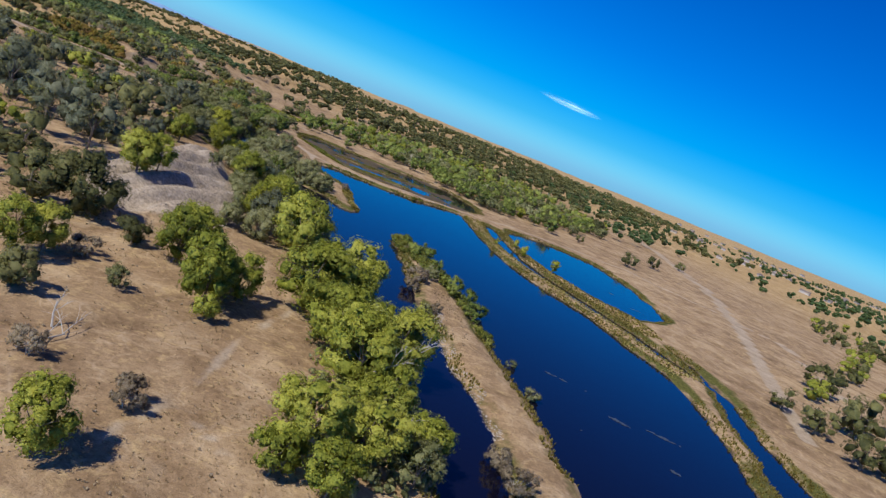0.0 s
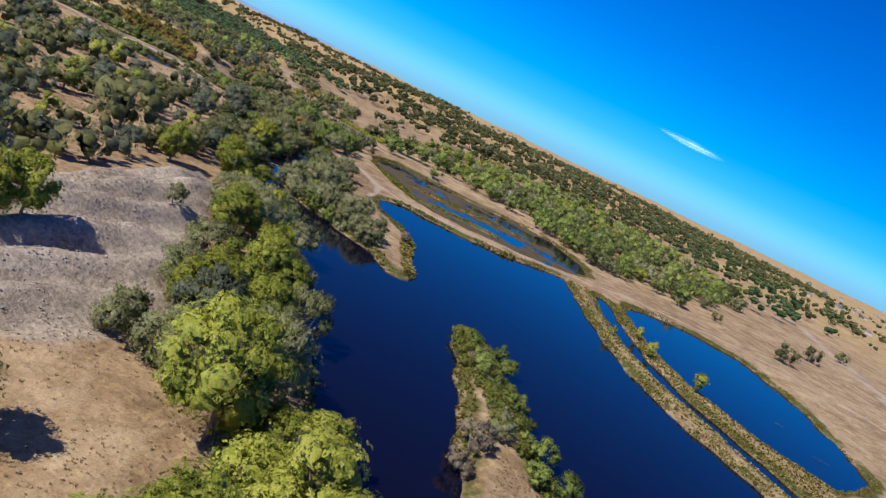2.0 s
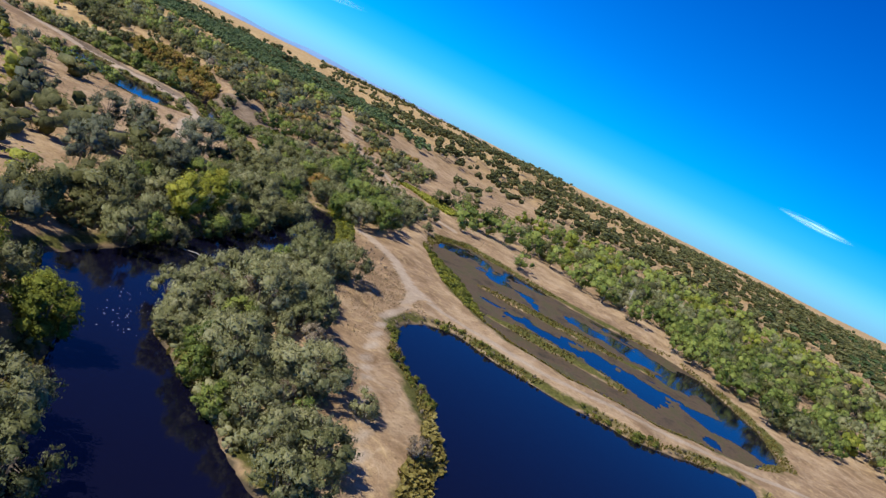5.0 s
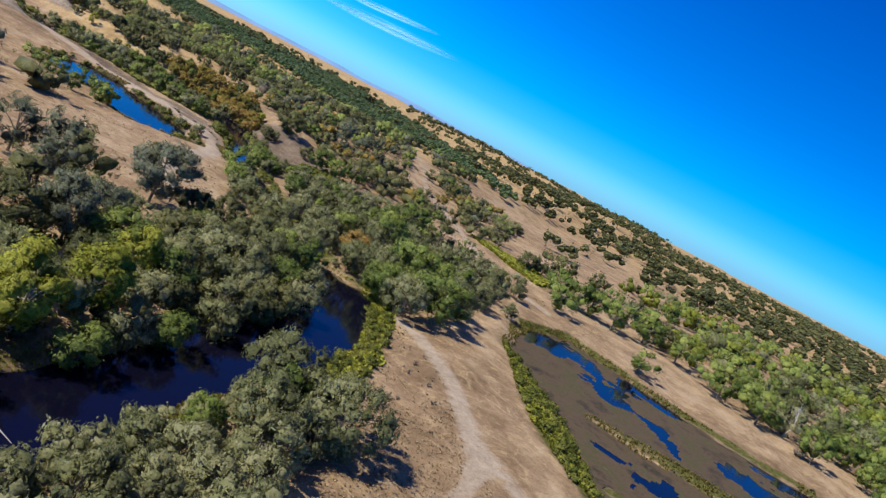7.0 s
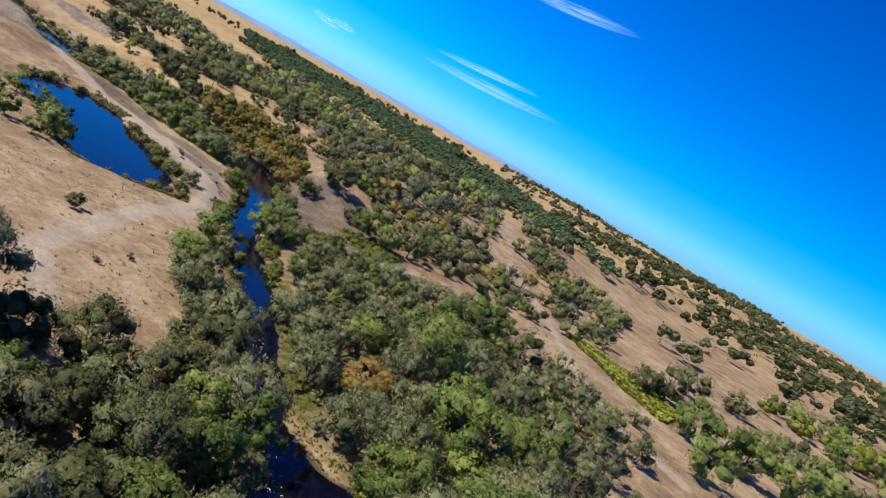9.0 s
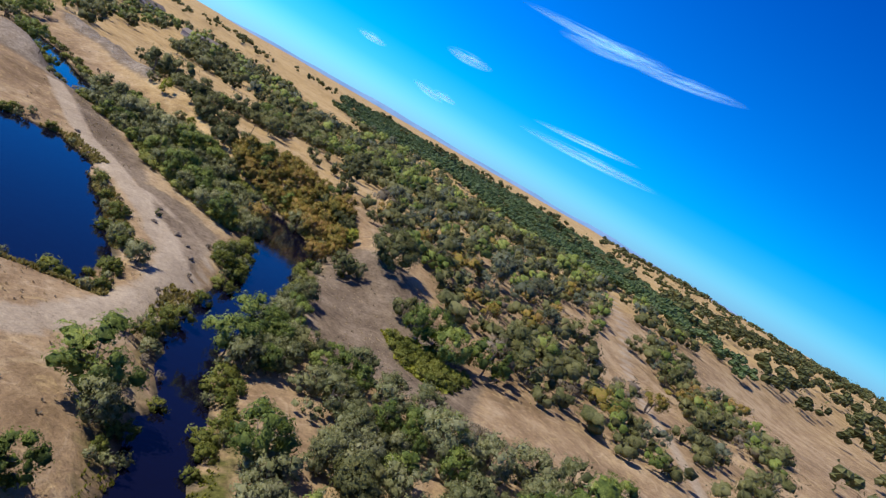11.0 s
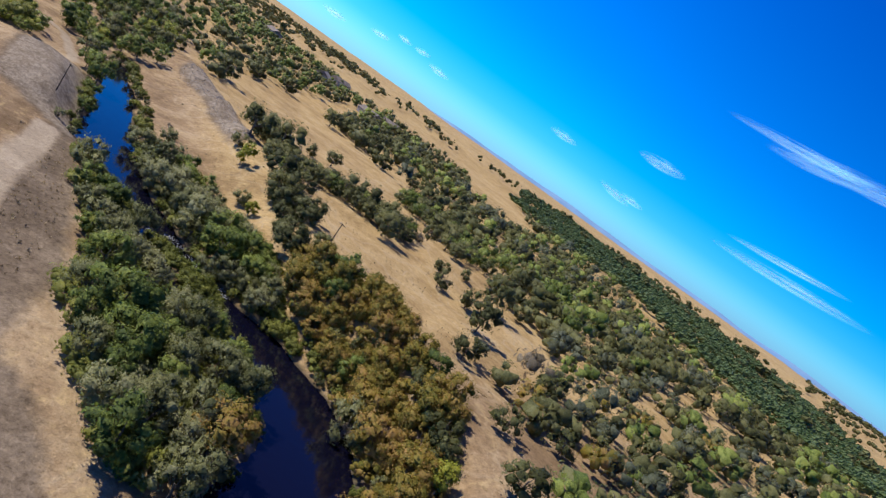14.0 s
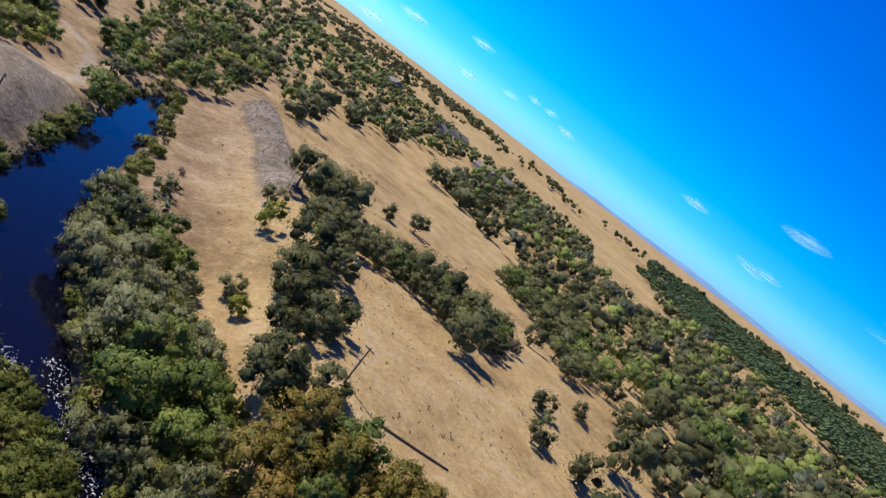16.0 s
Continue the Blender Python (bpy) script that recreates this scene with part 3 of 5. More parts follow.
def trunk(rng, kind, lobes):
    zc, tr = SHAPES[kind][2], SHAPES[kind][6]
    verts, faces = [], []
    stems = 1 if kind in ("cottonwood", "alder", "oak", "pine", "yellow") else 4
    for s in range(stems):
        w = rng.uniform(0, 6.28)
        foot = Vector((math.cos(w), math.sin(w), 0)) * (0.0 if stems == 1 else 0.04) + Vector((0, 0, -0.05))
        lean = Vector((math.cos(w), math.sin(w), 0)) * (0.03 if stems == 1 else 0.16)
        head = Vector((0, 0, zc)) + lean
        tube(verts, faces, [foot, foot.lerp(head, 0.3) + lean * 0.2, foot.lerp(head, 0.65), head], [tr * 1.4, tr, tr * 0.8, tr * 0.5], 6)
        for c, r in rng.sample(lobes, 6 if stems == 1 else 3):
            base = foot.lerp(head, rng.uniform(0.35, 0.8))
            tube(verts, faces, [base, base.lerp(c, 0.5) + Vector((0, 0, 0.03)), c], [tr * 0.5, tr * 0.35, tr * 0.15], 4)
    return verts, faces


WORDS = {
    "cottonwood": ("cottonwood_tree", "broad cottonwood with sunlit yellow-green leaves", "tree", BARK),
    "alder": ("alder_tree", "full round alder with mid green leaves near water", "tree", BARK),
    "willow": ("willow_tree", "rounded grey-green willow thicket with many stems", "tree", BARK),
    "oak": ("oak_tree", "dark green domed oak on dry grass", "tree", BARK),
    "pine": ("grey_pine_tree", "thin-crowned pine with hazy grey-green needles", "tree", BARK),
    "autumn": ("autumn_tree", "low tree turning rust brown and ochre", "tree", BARK),
    "yellow": ("yellowing_tree", "slim tree with bright yellowing leaves", "tree", PALE_BARK),
    "low_willow": ("willow_bush", "low grey-green willow bush at the water's edge", "bush", BARK),
    "shrub": ("green_shrub", "low dense green shrub near the water", "bush", BARK),
    "brush": ("dry_bush", "dry grey-brown leafless-looking bush", "bush", PALE_BARK),
}
GROUPS = {"tree": "trees of the river plain", "bush": "bushes of the river plain"}
MODELS = {}
for kind in SHAPES:
    rng = random.Random(sum(map(ord, kind)))
    name, label, category, bark = WORDS[kind]
    for grain in (TALL, NEAR, MIDDLE):
        MODELS[kind, grain] = []
        for variant in range(3 if grain is TALL else 4):
            lobes = crown_lobes(rng, kind, grain[0])
            t_me = bpy.data.meshes.new("trunk")
            v, f = trunk(rng, kind, lobes)
            t_me.from_pydata([tuple(p) for p in v], [], f)
            t_me.materials.append(bark)
            MODELS[kind, grain].append((t_me, leafy_mesh("crown", *crown(rng, kind, lobes, grain), LEAF[kind])))

PLACED = []
place_rng = random.Random(7)
# the middle of the plain, where crowns are seen from close by
HEART = [(0, 60, 40), (-10, 130, 48), (-35, 215, 38), (-60, 290, 40), (-100, 350, 34), (-150, 385, 30), (-205, 400, 26), (-240, 407, 20)]


def plant_one(kind, x, y, h, z=None):
    close = strip_distance(np.array([float(x)]), np.array([float(y)]), HEART)[0] > 0
    t_me, c_me = place_rng.choice(MODELS[kind, TALL if close and h > 7.0 else NEAR if close and h > 2.4 else MIDDLE])
    name, label, category, bark = WORDS["low_willow" if kind == "willow" and h < 3.3 else kind]
    tree = tagged(new(name), label, category, GROUPS[category])
    tree.empty_display_size = 0.5
    wide = place_rng.uniform(0.9, 1.15)
    tree.matrix_basis = Matrix.LocRotScale((x, y, ground_z(x, y) if z is None else z), Euler((place_rng.uniform(-0.05, 0.05), place_rng.uniform(-0.05, 0.05), place_rng.uniform(0, 6.28))),
                                           (h * wide, h * wide * place_rng.uniform(0.9, 1.1), h))
    for part_name, me in (("trunk", t_me), ("crown", c_me)):
        new(part_name, me).parent = tree
    PLACED.append((x, y, 0.45 * h))
    return tree


def plant(kind, places):
    xs, ys = np.array([[p[0] for p in places]], float), np.array([[p[1] for p in places]], float)
    zs = height(xs, ys)[0]
    stream = np.maximum(strip_distance(xs, ys, RIVER), inside_distance(xs, ys, POND_WEST))[0]
    for (x, y, h), z, wet in zip(places, zs, stream):
        if wet > 0.6:
            continue
        plant_one(kind, x, y, h, max(float(z), -0.4))


def fill(mix, outline, spacing, low, high, seed, edge=0.8, most=400, reach=1e6):
    """Fills an outline with trees of a mixed stand, off the water and the tracks, between those that stand already."""
    rng = np.random.default_rng(seed)
    ox, oy = np.array(outline, float).T
    area = abs(np.sum(ox * np.roll(oy, -1) - oy * np.roll(ox, -1))) / 2
    n = int(min(area / spacing ** 2 * 4, 6000))
    x, y = rng.uniform(ox.min(), ox.max(), n)[None], rng.uniform(oy.min(), oy.max(), n)[None]
    ok = (inside_distance(x, y, outline) > 0)[0]
    x, y = x[:, ok], y[:, ok]
    d = water_depth(x, y)
    z = height(x, y, d)[0]
    track = np.maximum.reduce([strip_distance(x, y, o) for o in PATHS])[0]
    names, weights = list(mix), np.array([mix[k] for k in mix], float)
    done = 0
    for i in range(x.shape[1]):
        if d[0, i] > -edge or d[0, i] < -reach or track[i] > -1.0 or done >= most:
            continue
        h = float(rng.uniform(low, high))
        px, py = float(x[0, i]), float(y[0, i])
        if any((px - a) ** 2 + (py - b) ** 2 < (spacing * 0.55 + r * 0.5) ** 2 for a, b, r in PLACED):
            continue
        kind = names[int(rng.choice(len(names), p=weights / weights.sum()))]
        plant_one(kind, px, py, h * (0.7 if kind == "brush" else 1.0), float(z[i]))
        done += 1


plant("oak", [(-42, 80, 6.3), (-41, 111, 6.0), (-61, 114, 11.8), (-54, 117, 13.9), (-75, 134, 12.6), (120, 142, 12.1), (119, 160, 9.8), (138, 172, 16.1), (117,
    173, 7.7), (-41, 180, 6.3), (155, 215, 12.9), (-82, 217, 7.8), (-92, 220, 17.4), (-79, 230, 8.4), (-83, 247, 9.3), (-83, 259, 7.5), (-107, 291, 8.9), (-119,
    305, 10.0), (-93, 316, 5.6), (-99, 317, 4.8), (-101, 319, 5.8), (-98, 321, 2.9), (-142, 337, 2.7),
    (128, 367, 10.3), (-116, 369, 5.1), (-124, 374, 6.0), (-149, 384, 4.7)])
plant("oak", [(103, 391, 5.7), (-366, 392, 7.1), (-104, 398, 9.8), (-253, 404, 3.2), (-281, 405, 3.9), (-242, 408, 3.0), (-291, 408, 8.4), (-364, 408, 9.8),
    (-237, 409, 5.9), (-179, 409, 5.6), (-255, 409, 6.5), (-246, 409, 4.2), (-265, 410, 7.2), (158, 412, 10.0), (-229, 412, 2.9), (-218, 414, 2.7), (-166, 414,
    5.4), (-300, 415, 7.0), (-266, 413, 5.2), (-294, 415, 10.4), (-216, 416, 2.3), (-248, 413, 5.2), (-275, 417, 5.0), (-213, 419, 2.1), (-181, 420, 8.9),
    (-200, 421, 4.6), (-208, 421, 4.4), (-197, 421, 4.5), (-410, 424, 8.6), (-192, 427, 5.1)])
plant("oak", [(-280, 428, 6.8), (-316, 429, 4.6), (-203, 431, 4.6), (-150, 432, 9.1), (-176, 432, 7.8), (-220, 433, 4.9), (-263, 433, 7.1), (-279, 433, 7.7),
    (-321, 437, 5.7), (-273, 437, 7.4), (-160, 439, 8.8), (-189, 439, 8.7), (-428, 441, 8.9), (-203, 441, 4.6), (-272, 441, 4.3), (-250, 442, 4.9), (-234, 443,
    7.6), (-259, 446, 4.0), (-217, 447, 5.5), (-246, 447, 5.5), (-221, 452, 6.1), (-96, 454, 8.6), (-286, 455, 5.6), (-265, 456, 3.4), (-212, 457, 3.8), (-405,
    457, 9.0), (-253, 457, 8.6), (-92, 460, 10.4), (-288, 462, 7.4), (-209, 463, 7.8)])
plant("oak", [(-204, 465, 6.0), (-270, 467, 4.1), (-256, 467, 4.9), (200, 470, 8.6), (-161, 470, 8.0), (-281, 471, 4.9), (-374, 472, 7.3), (-50, 475, 9.6),
    (-236, 477, 3.0), (-119, 477, 9.4), (-282, 482, 7.8), (-173, 482, 8.9), (-349, 483, 9.6), (-247, 483, 6.5), (-236, 484, 5.1), (-331, 484, 10.4), (-219, 485,
    7.7), (-268, 487, 5.9), (-93, 489, 10.4), (-63, 495, 9.4), (-35, 500, 10.1), (-296, 501, 4.9), (-142, 501, 9.1), (-82, 509, 9.0), (-8, 512, 8.7), (-383,
    522, 9.4), (-164, 522, 8.9), (-178, 523, 6.8), (-250, 524, 4.4), (-225, 525, 8.1)])
plant("oak", [(-351, 543, 10.0), (-264, 557, 9.1), (-59, 578, 8.7), (-23, 601, 10.0)])
plant("pine", [(-28, 148, 11.3), (-74, 157, 17.1), (-87, 161, 18.1), (-111, 186, 17.0), (-100, 270, 9.2), (-104, 276, 9.1), (-99, 291, 9.3), (-101, 296, 8.1),
    (-115, 297, 7.7), (-221, 436, 3.8), (-172, 465, 7.9), (-193, 467, 9.3), (-191, 483, 7.7), (-223, 489, 6.6)])
plant("yellow", [(-31, 151, 11.7), (-64, 225, 11.9), (60, 245, 6.1), (51, 262, 5.2), (49, 276, 4.6), (39, 263, 3.4), (-75, 275, 9.9), (-82, 276, 9.3), (-84,
    284, 9.1), (-91, 294, 7.8), (-259, 387, 3.4), (-239, 393, 5.9), (-271, 405, 5.3), (-249, 405, 2.9)])
plant("autumn", [(-100, 353, 6.4), (-193, 397, 5.5), (-194, 402, 6.4), (-213, 409, 6.2), (-188, 409, 4.8), (-227, 409, 5.2), (-223, 410, 4.1), (-196, 412, 4.6),
    (-205, 415, 6.0), (-200, 415, 5.6), (-195, 417, 5.5), (-153, 417, 4.1), (-170, 441, 5.4), (-148, 480, 6.4)])
plant("willow", [(12, 69, 6.9), (-34, 91, 4.2), (33, 112, 2.9), (31, 126, 2.2), (-8, 131, 7.3), (12, 138, 3.0), (-16, 138, 8.8), (-34, 140, 5.7), (-27, 141,
    8.3), (-34, 144, 5.5), (-18, 146, 12.1), (12, 166, 4.2), (-52, 179, 4.0), (-31, 179, 7.8), (-29, 186, 5.8), (-45, 194, 11.7), (-36, 198, 8.5), (-48, 201, 9.2), (-50, 218, 7.3), (-35,
    236, 5.9), (-46, 244, 8.0), (-55, 245, 4.4)])
plant("willow", [(-50, 248, 5.5), (-57, 249, 5.6), (-39, 250, 7.1), (-44, 252, 4.0), (-32, 252, 3.8), (-49, 253, 5.0), (-57, 255, 6.3), (-49, 259, 4.0), (-54,
    261, 9.2), (-53, 269, 6.2), (-54, 276, 5.9), (-62, 279, 4.8), (-76, 281, 7.3), (-63, 288, 7.5), (-59, 295, 8.4), (-69, 297, 8.0), (-79, 297, 7.7), (-91,
    310, 8.6), (-92, 320, 4.1), (-92, 330, 4.0), (-79, 339, 8.5), (-95, 340, 5.8), (-112, 341, 6.7), (-120, 342, 5.3), (-123, 344, 5.9), (-93, 345, 7.5), (-89,
    346, 8.3), (-104, 348, 5.9), (-110, 353, 6.4), (-77, 355, 8.5)])
plant("willow", [(-118, 356, 6.2), (-103, 363, 7.7), (-172, 368, 3.0), (-165, 368, 3.3), (-102, 369, 6.0), (-103, 380, 8.1), (-83, 381, 6.3), (-74, 382, 4.2),
    (-155, 385, 2.1), (-162, 387, 2.8), (-264, 388, 4.9), (-252, 389, 5.0), (-229, 389, 4.9), (-249, 391, 5.8), (-260, 392, 4.6), (-201, 394, 5.0), (-248, 394,
    5.4), (-192, 394, 3.7), (-187, 394, 4.9), (-209, 395, 5.1), (-195, 395, 5.1), (-243, 395, 5.1), (-236, 396, 4.2), (-190, 396, 4.4), (-240, 397, 5.9), (-229,
    397, 5.2), (-203, 398, 4.8), (-228, 401, 4.1), (-125, 401, 5.7), (-80, 402, 5.9)])
plant("willow", [(-184, 404, 4.9), (-220, 404, 5.5), (-179, 412, 3.8), (-208, 412, 5.0), (-203, 413, 5.3), (-87, 423, 4.8)])
plant("cottonwood", [(-22, 52, 7.8), (3, 60, 7.5), (-3, 61, 6.2), (-2, 66, 10.8), (7, 80, 9.4), (2, 86, 13.5), (-49, 91, 9.5), (-21, 91, 4.9), (-47, 95, 7.6),
    (-23, 96, 12.6), (-3, 97, 12.0), (7, 98, 12.2), (-23, 100, 8.9), (-20, 103, 8.6), (-26, 105, 7.7), (-33, 109, 11.6), (-10, 109, 14.1), (0, 113, 5.9), (-4,
    114, 10.5), (-34, 117, 9.8), (-3, 122, 13.5), (-17, 133, 16.3), (-57, 145, 10.8), (-54, 148, 8.6), (-23, 156, 10.5), (-31, 172, 10.9), (-26, 173, 8.2),
    (-36, 187, 8.7), (-45, 188, 10.7), (-75, 216, 10.2)])
plant("alder", [(-116, 231, 10.1), (-50, 244, 5.0), (-76, 264, 10.0), (-93, 327, 6.8), (-99, 330, 5.7), (-85, 342, 9.1), (-127, 345, 6.2), (-172, 345,
    5.7), (-75, 346, 10.5), (-138, 356, 6.9), (-87, 357, 11.1), (-130, 367, 6.4), (-324, 369, 6.9), (-104, 371, 11.1), (-88, 372, 6.1), (-148,
    373, 6.1), (-291, 379, 6.9), (-153, 379, 6.1), (-269, 379, 3.9), (82, 381, 10.6), (-216, 386, 5.8), (-207, 388, 6.8), (-336, 389, 6.5), (-201, 389, 6.0),
    (-189, 389, 5.7), (74, 392, 9.5), (-232, 400, 6.2), (-115, 400, 10.2), (-238, 400, 5.7)])
plant("alder", [(-234, 404, 5.4), (-229, 404, 4.5), (-46, 408, 7.7), (33, 410, 11.4), (-159, 412, 7.7), (-153, 414, 7.5), (56, 415, 9.7), (-73, 418, 9.5),
    (-151, 421, 9.2), (-3, 423, 10.2), (99, 428, 9.5), (26, 436, 11.3), (-74, 440, 11.5), (-69, 442, 10.5), (-61, 442, 11.5), (-81, 443, 11.3), (8, 449, 11.5),
    (-67, 467, 11.4), (-23, 476, 11.5), (-57, 484, 9.8), (-264, 488, 10.8), (-276, 490, 11.1), (-306, 494, 11.5), (-327, 499, 9.8), (-54, 524, 11.3), (-377,
    596, 10.7), (11, 639, 9.5)])
plant("brush", [(-19, 63, 4.1), (-31, 66, 4.1), (26, 77, 4.5), (24, 83, 4.2), (-43, 99, 4.3), (14, 139, 2.8), (8, 154, 4.7), (9, 160, 5.2), (-24, 252, 3.3),
    (-58, 263, 4.8), (-116, 383, 3.2), (-284, 393, 1.2), (-102, 395, 4.6), (-131, 397, 4.5), (-6, 424, 3.0), (-275, 447, 3.0)])

plant("alder", [(7, 186, 4.4), (11, 193, 4.6), (14, 178, 4.2), (19, 166, 5.2), (18, 158, 4.0), (23, 160, 5.2), (25, 152, 4.6), (22, 146, 3.2), (4, 198, 3.6), (10, 203, 3.4)])
plant("alder", [(-172, 345.5, 4.2), (-177, 346.5, 5.0), (-182, 350, 5.2), (-187, 349, 4.8), (-193, 347.5, 4.8)])
plant("pine", [(-113, 313.5, 11.6), (-121, 303, 9.5), (-126, 299, 8.5)])
plant("alder", [(-176, 340, 4.6), (-183, 339.5, 5.2), (-191, 341, 5.0), (-199, 343.5, 4.8), (-170, 342, 3.6)])

# stands between the single trees
fill({"cottonwood": 3, "willow": 1}, [(12, 66), (4, 66), (-9, 118), (-20, 160), (-32, 185), (-26, 190), (-12, 158), (0, 122), (13, 92)], 4.5, 7, 10, 1)
fill({"willow": 2, "cottonwood": 2, "yellow": 0.4}, [(-34, 148), (-26, 182), (-38, 210), (-50, 224), (-64, 240), (-70, 225), (-60, 214), (-48, 190), (-38, 165)], 5.0, 6, 9, 2)
fill({"willow": 6, "alder": 1, "brush": 0.5}, [(-26, 231), (-40, 234), (-58, 244), (-66, 258), (-66, 280), (-69, 298), (-64, 300), (-56, 285), (-44, 264), (-33, 246)], 3.6, 4, 6.2, 4, edge=-1.2)
fill({"willow": 3, "oak": 2, "alder": 1}, [(-76, 256), (-75.5, 272), (-80, 298), (-83, 316), (-90, 332), (-96, 333), (-92, 312), (-87, 290), (-84, 258)], 3.6, 5, 7, 40, edge=-1.5)
fill({"shrub": 1}, POOL_BANK, 1.5, 0.9, 1.5, 41, edge=-0.5, most=55)
fill({"shrub": 1}, [(-68, 367), (-60, 351), (-54, 340), (-47, 331), (-40, 325), (-36, 326), (-43, 341), (-50, 349), (-59, 358)], 1.5, 0.9, 1.5, 42, edge=-0.5, most=80)
fill({"shrub": 1}, [(-162, 407), (-157, 414), (-148, 415), (-144, 405), (-152, 403)], 1.4, 1.0, 1.7, 43, most=70)
fill({"willow": 3, "alder": 2}, [(-146, 371), (-152, 376), (-160, 384), (-169, 392), (-171, 396), (-160, 390), (-150, 384), (-142, 377)], 2.0, 3.0, 4.4, 44, edge=-0.6)
fill({"willow": 2, "shrub": 3}, [(-148, 361), (-156, 367), (-166, 376), (-176, 384), (-182, 389), (-176, 390), (-164, 379.5), (-152, 370), (-145, 364)], 1.5, 1.5, 2.7, 45, edge=-1.0, most=110)
fill({"shrub": 4, "alder": 1.5, "willow": 0.6}, [(-2, 206), (7, 207), (12, 202), (18, 188), (24, 172), (27, 150), (30, 128), (27, 126), (22, 150), (15, 168), (10, 172), (5, 184), (1, 194)], 1.5, 1.3, 2.6, 48, edge=-0.6, most=85)
fill({"oak": 3, "willow": 2, "alder": 1}, [(-110, 317), (-108, 325), (-107, 331), (-112, 340), (-106, 341), (-96, 334), (-92, 328), (-96, 312)], 3.6, 5, 7.5, 49)
fill({"shrub": 2, "brush": 1}, [(-50, 262), (-50, 312), (-34, 314), (0, 314), (26, 324), (26, 300), (-30, 262)], 1.5, 0.7, 1.3, 53, edge=-0.3, most=60, reach=2.0)
fill({"willow": 3, "alder": 2, "oak": 1}, [(-126, 371), (-142, 380), (-152, 386), (-146, 392), (-134, 389), (-122, 380)], 2.6, 3.2, 4.8, 55, edge=0.2)
fill({"brush": 1}, [(-70, 331), (-57, 316), (-50, 290), (-55, 292), (-66, 318)], 3.5, 0.6, 1.2, 54, most=14)
fill({"alder": 4, "willow": 1, "oak": 1}, [(12, 412), (26, 398), (42, 372), (62, 384), (30, 470), (0, 440)], 5.5, 7, 10, 50)
fill({"willow": 3, "oak": 2, "alder": 1}, [(-268, 390), (-261, 395), (-247, 400), (-238, 405), (-227, 408), (-221, 405), (-230, 398), (-242, 393), (-256, 389)], 2.1, 2.8, 4.2, 51, edge=-0.4, most=110)
fill({"shrub": 3, "willow": 2, "brush": 0.5}, [(-132, 350), (-160, 350), (-330, 372), (-330, 392), (-250, 402), (-205, 420), (-186, 410), (-140, 378), (-126, 366)], 1.7, 1.1, 2.1, 52, edge=-0.5, most=300, reach=2.2)
fill({"willow": 3, "alder": 1}, [(-96, 345), (-110, 352), (-130, 365), (-126, 370), (-122, 368), (-104, 356), (-92, 350)], 3.4, 4, 6, 46, edge=-1.2)
fill({"willow": 3, "alder": 1}, [(-92, 333), (-104, 338), (-122, 349), (-135, 357), (-135, 352), (-128, 347), (-106, 333), (-94, 327)], 3.4, 4, 6, 47, edge=-1.2)
fill({"willow": 2, "oak": 3, "alder": 1}, [(-86, 262), (-88, 300), (-94, 330), (-102, 331), (-107, 318), (-106, 296), (-92, 262)], 5.0, 5.5, 8, 5)
fill({"willow": 3, "alder": 2}, [(-92, 346), (-80, 352), (-76, 396), (-92, 416), (-118, 418), (-134, 396), (-112, 362)], 5.0, 4.5, 7, 6)
fill({"willow": 3, "alder": 1}, [(-108, 340), (-118, 345), (-136, 357), (-136, 351), (-128, 345), (-116, 340)], 4.0, 4, 6, 7)
fill({"willow": 3, "alder": 1, "brush": 0.5}, [(-108, 358), (-130, 372), (-142, 381), (-142, 398), (-128, 402), (-116, 385)], 4.5, 3.2, 5, 8)
fill({"willow": 2, "alder": 1}, [(-148, 374), (-160, 385), (-168, 390), (-164, 392), (-150, 384)], 3.4, 2.5, 4, 9, most=12)
fill({"autumn": 8, "yellow": 0.5, "alder": 0.3}, [(-189, 412), (-192, 420), (-206, 425), (-227, 421), (-234, 409), (-214, 411)], 1.8, 3, 4.6, 11, most=120)
fill({"willow": 3, "alder": 2}, [(-188, 393), (-200, 401), (-210, 402), (-218, 398), (-222, 391), (-232, 388.5), (-246, 383.5), (-252, 379), (-236, 381), (-222, 384), (-208, 383), (-196, 386)], 2.7, 3.2, 5, 12, edge=-0.4)
fill({"alder": 2, "willow": 2}, [(-235, 391.6), (-230, 396), (-223, 400), (-219, 400.5), (-223, 396), (-228, 393)], 1.6, 1.6, 2.8, 56, edge=-0.6, most=26)
fill({"willow": 2, "oak": 2, "alder": 1}, [(-212, 408), (-228, 400), (-244, 393), (-272, 389), (-274, 393), (-250, 401), (-232, 408)], 3.2, 3, 5, 13, edge=1.4)
fill({"willow": 1, "alder": 2}, [(-284, 380), (-300, 379), (-322, 376), (-320, 368), (-300, 374), (-286, 376)], 4.5, 4, 6, 14, most=20)
fill({"alder": 3, "cottonwood": 1, "willow": 1}, [(-253, 379), (-270, 379), (-284, 379.3), (-296, 379), (-312, 377), (-330, 377), (-345, 372), (-345, 366), (-330, 367), (-318, 374), (-300, 376), (-282, 377), (-264, 377)], 2.6, 2.8, 5.0, 57, edge=-0.3, most=70)
fill({"alder": 3, "oak": 2, "cottonwood": 1}, [(-328, 377), (-329, 386), (-350, 389), (-372, 393), (-400, 400), (-420, 395), (-440, 384), (-445, 372), (-400, 364), (-360, 364), (-342, 369)], 4.6, 4, 7, 58, most=90)
fill({"alder": 2, "cottonwood": 1, "shrub": 1}, [(-288, 364), (-300, 369), (-312, 364), (-322, 356), (-310, 350), (-290, 355)], 3.0, 2.5, 5, 59, most=40)
